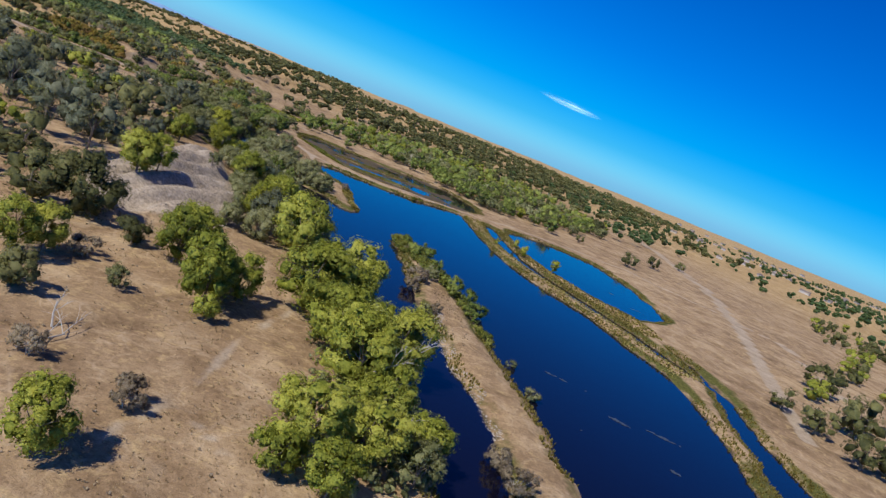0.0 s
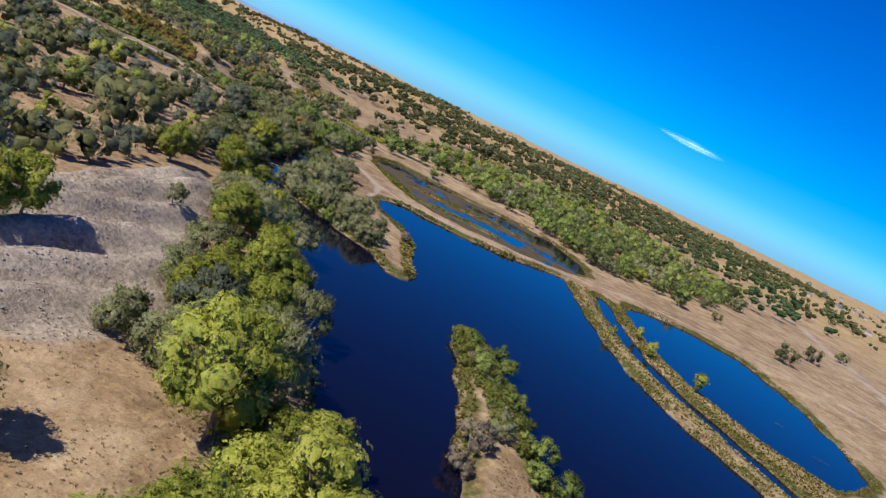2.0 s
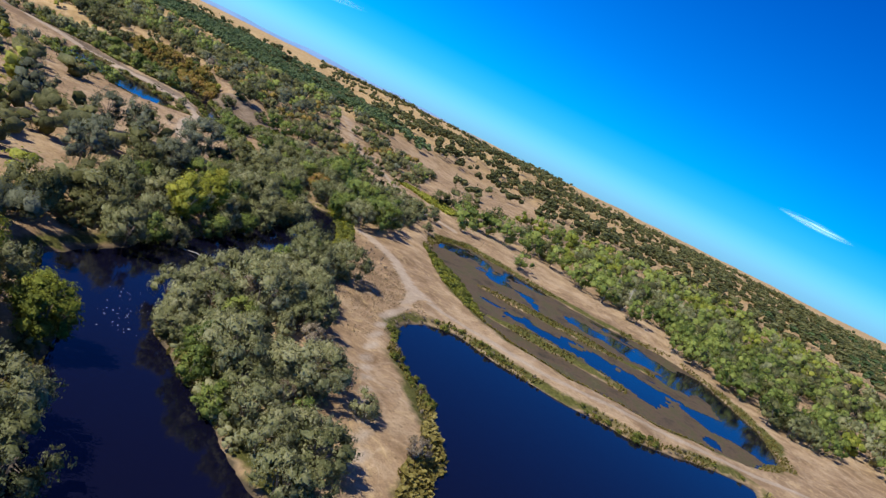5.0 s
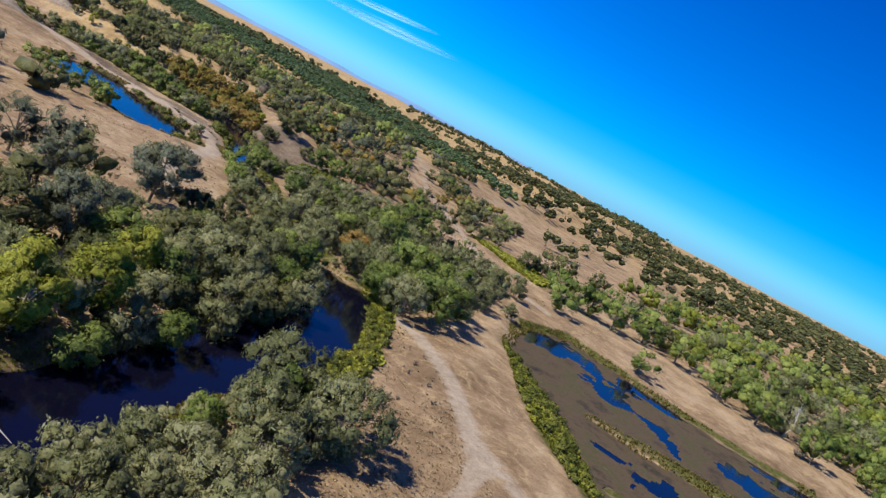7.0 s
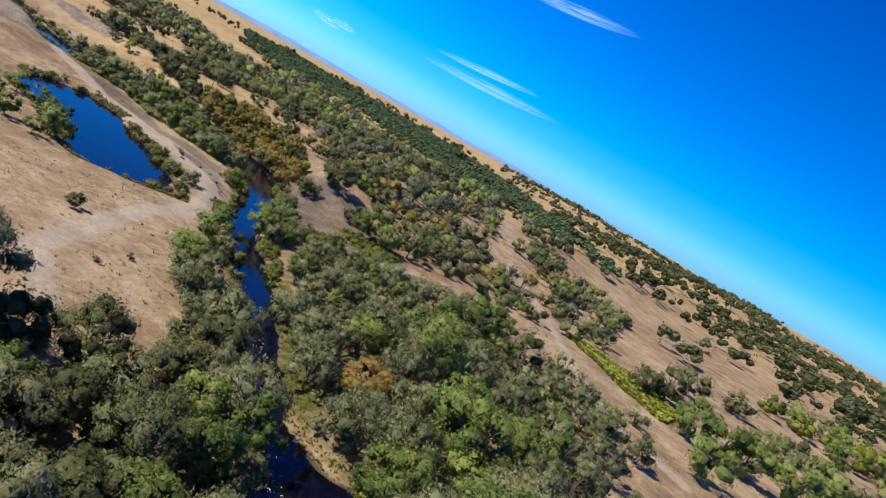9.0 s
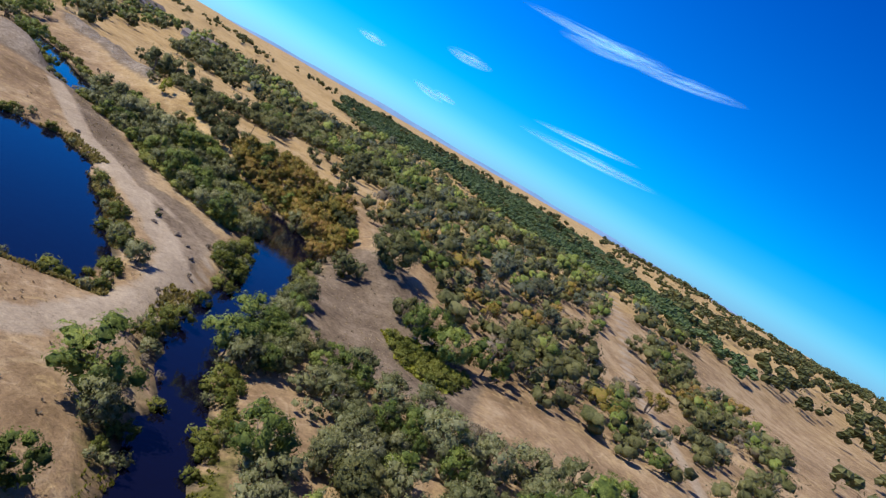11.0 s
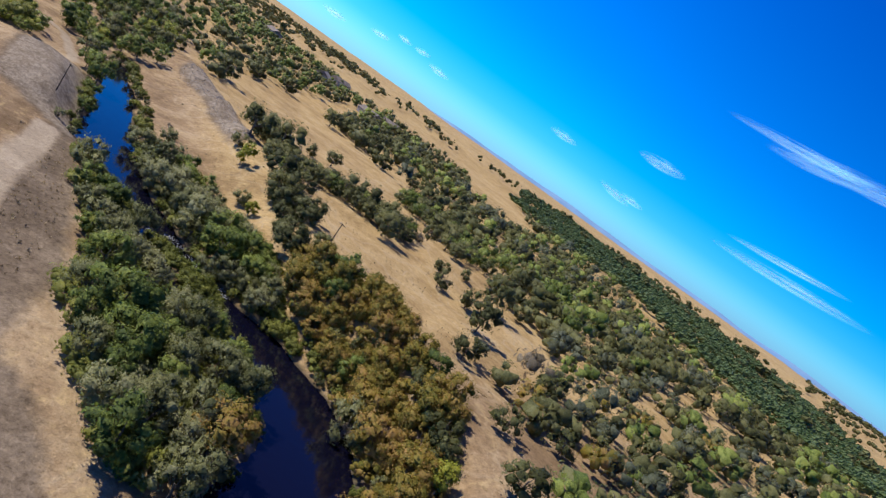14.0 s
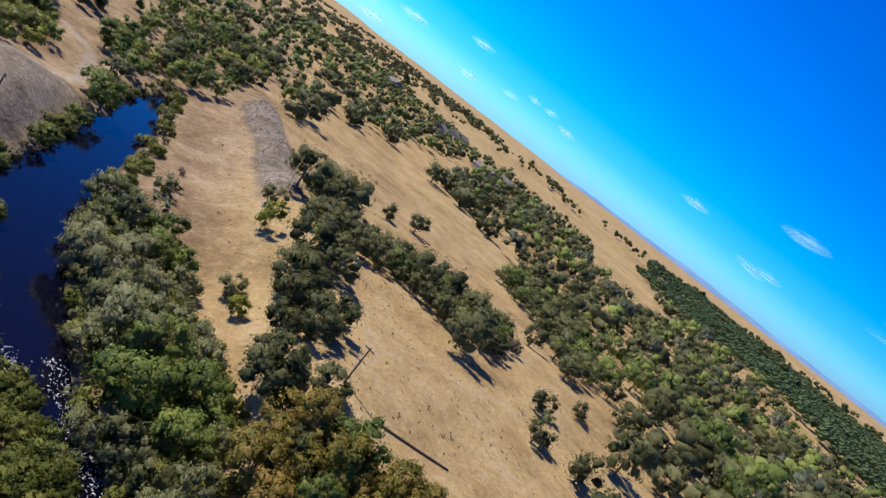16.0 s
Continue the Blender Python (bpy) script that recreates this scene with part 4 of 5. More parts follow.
fill({"oak": 4, "alder": 0.6}, [(-276, 417), (-268, 431), (-267, 441), (-276, 447), (-283, 440), (-285, 424)], 2.3, 3.2, 4.6, 60, most=45)
fill({"oak": 3, "alder": 1}, [(-333, 464), (-306, 464), (-272, 457), (-284, 474), (-318, 488), (-345, 480)], 3.8, 4.5, 7, 61, most=50)
fill({"oak": 1}, [(-280, 416), (-290, 421), (-292, 438), (-284, 448), (-276, 448), (-282, 438), (-284, 426)], 2.6, 3.4, 4.8, 20)
fill({"oak": 5, "alder": 0.5}, [(-316, 412), (-316, 419), (-290, 418), (-262, 414), (-236, 414), (-233, 408), (-258, 408), (-290, 411)], 3.0, 3.5, 5.5, 21)
fill({"oak": 4, "alder": 1}, [(-395, 490), (-345, 502), (-298, 475), (-300, 468), (-322, 470), (-360, 482)], 5.0, 5, 7.5, 22, most=40)
fill({"alder": 4, "willow": 2, "oak": 1}, [(28, 470), (62, 392), (74, 384), (108, 420), (140, 480), (60, 520), (-40, 500), (-60, 450), (-30, 425), (10, 440)], 9.0, 8, 12, 15, most=80)


# ---------------------------------------------------------------- woods, joined into one body each
SMALL = {}
for kind in SHAPES:
    rng = random.Random(99 + len(kind))
    SMALL[kind] = []
    for variant in range(4):
        lobes = crown_lobes(rng, kind, FAR[0])
        v, f, q, lace = crown(rng, kind, lobes, FAR)
        SMALL[kind].append((np.array(v, float), f, np.array(q, float), lace))


def wood(name, label, kind, places, seed):
    """Many small-leaved crowns of one kind in one mesh."""
    rng = np.random.default_rng(seed)
    verts, normals, faces, laces, base = [], [], [], [], 0
    for x, y, z, h in places:
        v, f, q, lace = SMALL[kind][int(rng.integers(4))]
        a, wide = rng.uniform(0, 6.28), h * rng.uniform(0.95, 1.25)
        c, s = math.cos(a), math.sin(a)
        verts.append(np.stack([x + (v[:, 0] * c - v[:, 1] * s) * wide, y + (v[:, 0] * s + v[:, 1] * c) * wide, z + (v[:, 2] - 0.06) * h], 1))
        normals.append(np.stack([q[:, 0] * c - q[:, 1] * s, q[:, 0] * s + q[:, 1] * c, q[:, 2]], 1))
        faces += [tuple(i + base for i in o) for o in f]
        base += len(v)
        laces += lace
    me = leafy_mesh(name, np.concatenate(verts).tolist(), faces, np.concatenate(normals).tolist(), laces, LEAF[kind])
    return tagged(new(name, me), label, "woodland", kind="stuff")


CLEARINGS = [[(-307, 384), (-364, 394), (-302, 404), (-274, 405), (-240, 403), (-252, 397), (-273, 389)],
             [(-271, 414), (-288, 424), (-290, 452), (-252, 450), (-219, 443), (-222, 423), (-228, 417), (-241, 413)],
             [(-342, 408), (-396, 424), (-426, 444), (-391, 463), (-350, 472), (-310, 470), (-328, 463), (-321, 443), (-341, 433), (-352, 419)],
             [(-581, 620), (-644, 689), (-493, 638), (-429, 571), (-479, 577)], [(-208, 545), (-179, 530), (-159, 515), (-153, 462), (-170, 494)],
             [(-238, 692), (-200, 733), (-184, 758), (-166, 586)], [(-197, 415), (-180, 423), (-149, 416), (-126, 401), (-140, 387), (-164, 404)],
             [(-278, 672), (-178, 532), (-133, 465), (-109, 442), (-87, 411), (-73, 409), (-78, 385), (-111, 433), (-146, 468), (-190, 530)],
             [(-136, 327), (-120, 322), (-106, 326), (-111, 340), (-127, 344), (-141, 350), (-158, 366), (-178, 383), (-200, 392), (-245, 385), (-245, 372), (-226, 372),
              (-160, 371), (-152, 362), (-150, 352), (-160, 345), (-168, 338), (-157, 307), (-134, 293), (-120, 310)],
             [(-374, 396), (-336, 410), (-295, 412), (-290, 404), (-327, 400), (-359, 392)], [(-104, 274), (-106, 292), (-95, 280), (-89, 265)],
             [(-124, 464), (-108, 468), (-84, 456), (-83, 438), (-100, 444)], [(-186, 405), (-178, 411), (-168, 415), (-160, 412), (-148, 405), (-146, 386), (-168, 394)],
             [(-284, 796), (-229, 878), (-138, 817), (-54, 669), (-38, 607), (-80, 640), (-151, 640), (-162, 542)], [(-120, 480), (-100, 460), (-60, 470), (-40, 520), (-90, 560), (-130, 540)],
             [(-322, 360), (-312, 372), (-250, 382), (-250, 366), (-290, 362)]]


def woodland(outline, spacing, low, high, seed, most, bare=0.25):
    """Places for a wood inside an outline: off the water, the tracks, the clearings and the single trees."""
    rng = np.random.default_rng(seed)
    ox, oy = np.array(outline, float).T
    n = int((ox.max() - ox.min()) * (oy.max() - oy.min()) / spacing ** 2 * 1.6)
    x, y = rng.uniform(ox.min(), ox.max(), n), rng.uniform(oy.min(), oy.max(), n)
    ok = (inside_distance(x, y, outline) > 0) & (water_depth(x, y) < -2.5) & (lattice(x, y, 45, seed) + 0.5 * lattice(x, y, 17, seed + 1) > -1 + 2 * bare - 0.4)
    for o in CLEARINGS:
        ok &= inside_distance(x, y, o) < -1.0
    for o in PATHS:
        ok &= strip_distance(x, y, o) < -2.0
    x, y = x[ok], y[ok]
    z = height(x, y)
    taken = [(a, b, r * 0.9) for a, b, r in PLACED]
    cell, table, out = 16.0, {}, []
    for a, b, r in taken:
        table.setdefault((int(a // cell), int(b // cell)), []).append((a, b, r + 1.0))
    for a, b, c in zip(x, y, z):
        if len(out) >= most:
            break
        i, j = int(a // cell), int(b // cell)
        near = [q for di in (-1, 0, 1) for dj in (-1, 0, 1) for q in table.get((i + di, j + dj), ())]
        if any((a - p) ** 2 + (b - q) ** 2 < max(r, spacing * 0.62) ** 2 for p, q, r in near):
            continue
        table.setdefault((i, j), []).append((a, b, spacing * 0.62))
        out.append((float(a), float(b), float(c), float(rng.uniform(low, high))))
    return out


def share(places, parts):
    """Deals places out to kinds by weight, in order."""
    total, out = sum(w for _, w in parts), {}
    rng = random.Random(len(places))
    for p in places:
        q = rng.uniform(0, total)
        for kind, w in parts:
            q -= w
            if q <= 0:
                break
        out.setdefault(kind, []).append(p)
    return out.items()


WOODS = [
    ([(-150, 424), (-222, 440), (-230, 470), (-262, 462), (-270, 500), (-200, 560), (-150, 560), (-100, 500), (-128, 440)], 5.5, 4.4, 8.2, 61, 520, 0.28,
     (("oak", 6), ("pine", 1.6), ("alder", 1.2), ("autumn", 0.6), ("brush", 0.4)), "mixed oak and pine scrub on a dry slope"),
    ([(-262, 470), (-300, 474), (-330, 480), (-420, 460), (-640, 560), (-560, 670), (-460, 690), (-300, 640), (-190, 610), (-200, 560), (-270, 505)], 9.0, 6.5, 11, 62, 760, 0.30,
     (("oak", 5), ("alder", 1.2), ("pine", 0.6)), "dense dark oak woodland behind dry fields"),
    ([(-72, 100), (-76, 175), (-73, 225), (-80, 262), (-104, 255), (-110, 290), (-130, 310), (-160, 330), (-225, 345), (-330, 362), (-420, 350), (-420, 200), (-250, 60), (-120, 20)], 6.2, 6.5, 10.5, 63, 1150, 0.14,
     (("oak", 3), ("pine", 2.4), ("cottonwood", 1.6), ("yellow", 0.2)), "grey-green woods of oak and pine west of the river"),
    ([(-330, 372), (-322, 384), (-372, 392), (-345, 404), (-400, 418), (-430, 440), (-640, 555), (-760, 480), (-700, 300), (-430, 330)], 8.0, 5, 9, 64, 520, 0.25,
     (("oak", 3), ("alder", 2)), "riverside woods beyond the far river bend"),
    ([(62, 392), (140, 480), (165, 560), (120, 660), (20, 700), (-60, 600), (-118, 510), (-70, 462), (-30, 440), (20, 470)], 8.5, 8, 12, 65, 320, 0.15,
     (("cottonwood", 1.6), ("alder", 2), ("willow", 0.8), ("oak", 2)), "thick green riverside belt under the hills"),
    ([(128, 140), (140, 205), (235, 330), (330, 520), (460, 480), (330, 230), (230, 110)], 10.0, 7, 11, 66, 130, 0.35,
     (("oak", 4), ("cottonwood", 2)), "oak groves at the edge of the dry meadow"),
]
for outline, spacing, low, high, seed, most, bare, parts, label in WOODS:
    for kind, places in share(woodland(outline, spacing, low, high, seed, most, bare), parts):
        wood("woodland", label, kind, places, seed)


def undergrowth(kind, label, outline, count, low, high, seed):
    """Low growth that closes the floor of a thicket."""
    rng = np.random.default_rng(seed)
    ox, oy = np.array(outline, float).T
    x, y = rng.uniform(ox.min(), ox.max(), count * 6), rng.uniform(oy.min(), oy.max(), count * 6)
    d = water_depth(x, y)
    ok = (inside_distance(x, y, outline) > 0) & (d < -0.1)
    for o in PATHS:
        ok &= strip_distance(x, y, o) < -1.0
    x, y, d = x[ok][:count], y[ok][:count], d[ok][:count]
    wood("undergrowth", label, kind, [(float(a), float(b), float(c), float(rng.uniform(low, high))) for a, b, c in zip(x, y, height(x, y, d))], seed)


RIGHT_BANK = [(-270, 389), (-262, 396), (-248, 401), (-240, 406), (-228, 409), (-214, 413), (-211, 411), (-221, 406), (-231, 398), (-243, 392), (-256, 388)]
LEFT_BANK = [(-186, 391), (-200, 402), (-211, 403), (-219, 399), (-222, 391), (-233, 388.5), (-247, 383), (-250, 380), (-236, 381.5), (-222, 384.5), (-208, 383.5), (-196, 386)]
AUTUMN_STAND = [(-190, 413), (-193, 420), (-206, 425), (-226, 421), (-233, 410), (-214, 412.5)]
WILLOW_POINT = [(-27, 232), (-40, 234), (-58, 244), (-67, 258), (-68, 280), (-69, 298), (-64, 299), (-56, 284), (-46, 264), (-34, 246)]
WEST_WOOD = [(-79, 250), (-81, 272), (-82, 300), (-86, 318), (-92, 331), (-104, 335), (-107, 318), (-104, 296), (-96, 262), (-84, 240)]
MIDDLE_WOOD = [(-97, 343), (-92, 348), (-80, 353), (-79, 372), (-92, 414), (-118, 416), (-132, 396), (-140, 388), (-152, 387), (-140, 377), (-126, 366), (-110, 354)]
ISLET_WOOD = [(-236, 391), (-230, 396), (-223, 400.3), (-218, 400.5), (-222, 396), (-228, 393)]
NEAR_BANK = [(12, 62), (2, 62), (-10, 112), (-20, 150), (-34, 185), (-48, 205), (-62, 232), (-56, 234), (-42, 212), (-28, 185), (-14, 156), (-1, 122), (12, 92)]
undergrowth("shrub", "dense low green growth under riverside trees", RIGHT_BANK, 240, 1.0, 2.2, 401)
undergrowth("shrub", "dense low green growth under riverside trees", LEFT_BANK, 330, 1.0, 2.4, 402)
undergrowth("autumn", "low rust-brown and ochre growth under turning trees", AUTUMN_STAND, 230, 1.6, 3.0, 403)
undergrowth("willow", "grey-green willow scrub filling the point", WILLOW_POINT, 300, 1.6, 3.2, 404)
undergrowth("oak", "dark tangled growth under the woods by the river", WEST_WOOD, 420, 1.4, 3.0, 405)
undergrowth("willow", "grey-green scrub under the riverside trees", MIDDLE_WOOD, 420, 1.4, 2.8, 406)
undergrowth("shrub", "bright green growth on a river islet", ISLET_WOOD, 60, 0.9, 1.8, 407)
undergrowth("willow", "grey-green scrub along the channel bank", NEAR_BANK, 420, 1.4, 3.0, 408)


def far_wood(name, label, mat, places, seed, tufts=9):
    rng = np.random.default_rng(seed)
    verts, faces = [], []
    for x, y, z, h in places:
        w = h * rng.uniform(0.42, 0.62)
        for j in range(3):
            o = len(verts)
            cx, cy, cz, r = x + rng.normal(0, w * 0.42), y + rng.normal(0, w * 0.42), z + h * rng.uniform(0.35, 0.72), w * rng.uniform(0.42, 0.66)
            for dz, rr in ((-0.7, 0.55), (0.1, 1.0), (0.75, 0.5)):
                for k in range(5):
                    q = r * rr * rng.uniform(0.7, 1.2)
                    a = 1.2566 * k + dz
                    verts.append((cx + q * math.cos(a), cy + q * math.sin(a), cz + dz * r * 0.85))
            for ring in (0, 5):
                for k in range(5):
                    s = (k + 1) % 5
                    faces.append((o + ring + k, o + ring + s, o + ring + 5 + s, o + ring + 5 + k))
            faces.append(tuple(o + 10 + k for k in range(5)))
        for _ in range(tufts):
            d = rng.normal(0, 1, 3)
            d /= np.linalg.norm(d)
            p = np.array((x, y, z + h * 0.55)) + d * np.array((w, w, h * 0.42)) * rng.uniform(0.75, 1.1)
            s = h * 0.10 * rng.uniform(0.5, 1.2)
            a, b = rng.normal(0, 1, 3), rng.normal(0, 1, 3)
            o = len(verts)
            verts += [tuple(p), tuple(p + a * s), tuple(p + b * s)]
            faces.append((o, o + 1, o + 2))
    return tagged(link_mesh(name, verts, faces, mat), label, "woodland", kind="stuff")


def strew(outline, count, low, high, seed, clump=0.0):
    rng = np.random.default_rng(seed)
    ox, oy = np.array(outline, float).T
    x, y = rng.uniform(ox.min(), ox.max(), count * 4)[None], rng.uniform(oy.min(), oy.max(), count * 4)[None]
    keep = (inside_distance(x, y, outline) > 0) & (water_depth(x, y) < -2)
    if clump:
        keep &= lattice(x, y, clump, seed) + 0.6 * lattice(x, y, clump / 2.7, seed + 1) > rng.uniform(-0.5, 0.7, x.shape)
    x, y = x[keep][:count], y[keep][:count]
    z = height(x[None], y[None])[0]
    return [(float(a), float(b), float(c), float(rng.uniform(low, high))) for a, b, c in zip(x, y, z)]


far_wood("far_oaks", "scattered dark oaks over the golden hills", LEAF["oak"],
         strew([(-900, 790), (-440, 800), (-200, 680), (60, 690), (230, 620), (480, 900), (500, 1700), (0, 1900), (-120, 1300), (-380, 1100), (-900, 1120)], 700, 7, 13, 31, 120), 41)
far_wood("far_oaks", "oaks standing apart on the near hill slopes", LEAF["oak"],
         strew([(-260, 760), (-150, 640), (-60, 610), (60, 690), (200, 700), (260, 1100), (-100, 1250), (-330, 1000)], 330, 8, 12, 36), 46)
far_wood("far_oaks", "dark oaks along the crest of the far hills", LEAF["oak"],
         strew([(-660, 1250), (-830, 1560), (-400, 1720), (-60, 1760), (300, 1720), (640, 1560), (560, 1240), (250, 1330), (-60, 1360), (-330, 1330)], 1100, 7, 13, 38, 90), 48, 6)
far_wood("far_oaks", "dark oak thickets on the slopes of the far hills", LEAF["oak"],
         strew([(-420, 1000), (-660, 1250), (-60, 1400), (420, 1300), (330, 900), (120, 760), (-90, 720), (-250, 900)], 800, 7, 12, 39, 70), 49, 6)
far_wood("far_orchard", "long dark belt of even orchard trees", LEAF["orchard"],
         strew([(-168, 622), (-210, 642), (-300, 657), (-380, 692), (-460, 707), (-530, 680), (-640, 700), (-880, 870), (-900, 1000), (-600, 1030), (-480, 1010), (-400, 930), (-250, 735), (-185, 665)], 3800, 6, 8, 32), 42, 4)
far_wood("far_trees", "mixed green woods of the plain", LEAF["orchard"],
         strew([(130, 500), (170, 640), (60, 700), (300, 1400), (1500, 1900), (1900, 900), (900, 300), (450, 330), (330, 540)], 1000, 6, 12, 33, 160), 43)
far_wood("far_trees", "dark riverside woods of the plain", LEAF["oak"],
         strew([(-420, 200), (-700, 300), (-760, 490), (-700, 730), (-1600, 760), (-1900, 100), (-900, -100), (-350, 20)], 1300, 6, 11, 34, 150), 44)
far_wood("far_trees", "dark thickets at the foot of the hills", LEAF["oak"],
         strew([(-120, 530), (20, 690), (140, 680), (60, 780), (-90, 690), (-130, 600)], 120, 6, 10, 35, 60), 45)


# ---------------------------------------------------------------- reeds and bank growth
def reed_bed(name, label, mat, count, seed, lo, hi, box, size):
    rng = np.random.default_rng(seed)
    x, y = rng.uniform(box[0], box[1], count * 14)[None], rng.uniform(box[2], box[3], count * 14)[None]
    d = -water_depth(x, y)
    ok = (d > lo) & (d < hi) & (lattice(x, y, 11, seed) > -0.35)
    x, y = x[ok][:count], y[ok][:count]
    z = height(x[None], y[None])[0]
    verts, faces = [], []
    for a, b, c in zip(x, y, z):
        s = size * rng.uniform(0.6, 1.4)
        for k in range(4):
            w = rng.uniform(0, 6.28)
            o = len(verts)
            dx, dy = math.cos(w), math.sin(w)
            lean = rng.uniform(0.1, 0.6) * s
            verts += [(a - dy * 0.28 * s, b + dx * 0.28 * s, c - 0.1), (a + dy * 0.28 * s, b - dx * 0.28 * s, c - 0.1),
                      (a + dx * lean + dy * 0.10 * s, b + dy * lean - dx * 0.10 * s, c + s), (a + dx * lean - dy * 0.2 * s, b + dy * lean + dx * 0.2 * s, c + s * 0.8)]
            faces.append((o, o + 1, o + 2, o + 3))
    return tagged(link_mesh(name, verts, faces, mat), label, "reeds", kind="stuff")


reed_bed("reeds", "yellow-green reeds along the lake and pond banks", LEAF["reed"], 15000, 51, -0.3, 2.6, (-75, 112, 60, 415), 0.42)
reed_bed("reeds", "dry yellow-green reeds round the western pond", LEAF["reed"], 2600, 53, -0.3, 2.4, (-222, -154, 342, 376), 0.42)
reed_bed("bank_growth", "low green growth along the river banks", LEAF["herb"], 5000, 52, -0.2, 2.2, (-130, -60, 240, 420), 0.22)


def sedge_patch(outline, count, size, seed, mat="herb", label="bright green sedge on damp ground"):
    """A thick patch of bright sedge on damp ground."""
    rng = np.random.default_rng(seed)
    ox, oy = np.array(outline, float).T
    x, y = rng.uniform(ox.min(), ox.max(), count * 6), rng.uniform(oy.min(), oy.max(), count * 6)
    ok = (inside_distance(x, y, outline) + 1.2 * lattice(x, y, 4, seed) > 0) & (water_depth(x, y) < 0.4)
    x, y = x[ok][:count], y[ok][:count]
    z = height(x[None], y[None])[0]
    verts, faces = [], []
    for a, b, c in zip(x, y, z):
        s = size * rng.uniform(0.6, 1.4)
        for k in range(3):
            w = rng.uniform(0, 6.28)
            o, dx, dy, lean = len(verts), math.cos(w) * s, math.sin(w) * s, rng.uniform(0.5, 1.1)
            verts += [(a - dy * 0.5, b + dx * 0.5, c - 0.05), (a + dy * 0.5, b - dx * 0.5, c - 0.05), (a + dx * lean + dy * 0.3, b + dy * lean - dx * 0.3, c + s * 0.8), (a + dx * lean - dy * 0.3, b + dy * lean + dx * 0.3, c + s * 0.7)]
            faces.append((o, o + 1, o + 2, o + 3))
    return tagged(link_mesh("sedge", verts, faces, LEAF[mat]), label, "sedge", kind="stuff")


sedge_patch([(-123, 461), (-110, 464), (-99, 466), (-85, 452), (-87, 440), (-97, 444), (-108, 450)], 1500, 0.9, 61)
sedge_patch([(-68, 366), (-60, 351), (-54, 340), (-47, 331), (-40, 325), (-36, 326), (-43, 342), (-50, 349), (-59, 358)], 1600, 0.45, 62)
sedge_patch(POOL_BANK, 1900, 0.45, 63)
sedge_patch([(-162, 407), (-157, 414), (-148, 415), (-144, 405), (-152, 403)], 700, 0.4, 64)


REEDY = "yellow-green reeds and rushes over a low spit"
sedge_patch([(27, 319), (32, 290), (36, 263), (43, 238), (50, 222), (65, 203), (72, 184), (81, 165), (91, 168), (84, 184), (76, 200), (67, 215), (53, 238), (42.5, 262), (38.5, 290), (38, 316)], 2000, 0.42, 65, "reed", REEDY)
sedge_patch([(44, 316), (46, 290), (50, 264), (59, 240), (74, 216), (84, 200), (92, 205), (90, 226), (75, 235), (64, 248), (57, 264), (52, 290), (49, 312)], 2000, 0.42, 66, "reed", REEDY)
sedge_patch([(-16, 221), (-13, 228), (-19, 243), (-20, 256), (-29, 272), (-24, 250), (-20, 234)], 700, 0.5, 67, "reed", REEDY)


def dry_weeds(name, label, mat, count, seed, outline, size, patch):
    """Tussocks of dead grass over the dry ground, off the water and the tracks."""
    rng = np.random.default_rng(seed)
    ox, oy = np.array(outline, float).T
    x, y = rng.uniform(ox.min(), ox.max(), count * 5), rng.uniform(oy.min(), oy.max(), count * 5)
    d = water_depth(x, y)
    ok = (inside_distance(x, y, outline) > 0) & (d < -1.2) & (lattice(x, y, patch, seed) + 0.6 * lattice(x, y, patch / 3, seed + 1) > rng.uniform(-0.5, 0.6, x.shape))
    for o in PATHS:
        ok &= strip_distance(x, y, o) < -0.3
    x, y, d = x[ok][:count], y[ok][:count], d[ok][:count]
    z = height(x, y, d)
    verts, faces = [], []
    for a, b, c in zip(x, y, z):
        s, turn = size * rng.uniform(0.5, 1.5), rng.uniform(0, 6.28)
        for k in range(3):
            w = turn + 2.1 * k
            o, dx, dy, lean = len(verts), math.cos(w) * s, math.sin(w) * s, rng.uniform(0.4, 1.0)
            verts += [(a - dy * 0.4, b + dx * 0.4, c - 0.04), (a + dy * 0.4, b - dx * 0.4, c - 0.04), (a + dx * lean + dy * 0.3, b + dy * lean - dx * 0.3, c + s * 0.7), (a + dx * lean - dy * 0.3, b + dy * lean + dx * 0.3, c + s * 0.55)]
            faces.append((o, o + 1, o + 2, o + 3))
    return tagged(link_mesh(name, verts, faces, mat), label, "dry grass", kind="stuff")


FIELDS = [[(-75, 50), (12, 50), (8, 100), (-20, 160), (-45, 130), (-75, 130)], [(-86, 345), (-52, 318), (-40, 300), (-46, 262), (-62, 290), (-80, 328)], [(-175, 300), (-104, 322), (-130, 350), (-160, 372), (-250, 386), (-250, 374), (-160, 345)],
          [(-330, 390), (-370, 398), (-290, 460), (-205, 440), (-225, 416), (-262, 402)], [(-182, 400), (-178, 414), (-148, 408), (-132, 395), (-146, 378)], [(-60, 400), (-75, 410), (-240, 612), (-150, 600), (-60, 460)], [(5, 80), (16, 80), (24, 150), (14, 165)]]
for i, outline in enumerate(FIELDS):
    dry_weeds("dry_grass", "pale dead grass tussocks on dry ground", LEAF["straw"], (4200, 4200, 3600, 1400, 400, 4200, 900)[i], 90 + i, outline, 0.15, 9.0)
    dry_weeds("dead_weeds", "low dark dead weeds on dry ground", LEAF["brush"], (160, 200, 250, 40, 30, 400, 60)[i], 190 + i, outline, 0.25, 13.0)


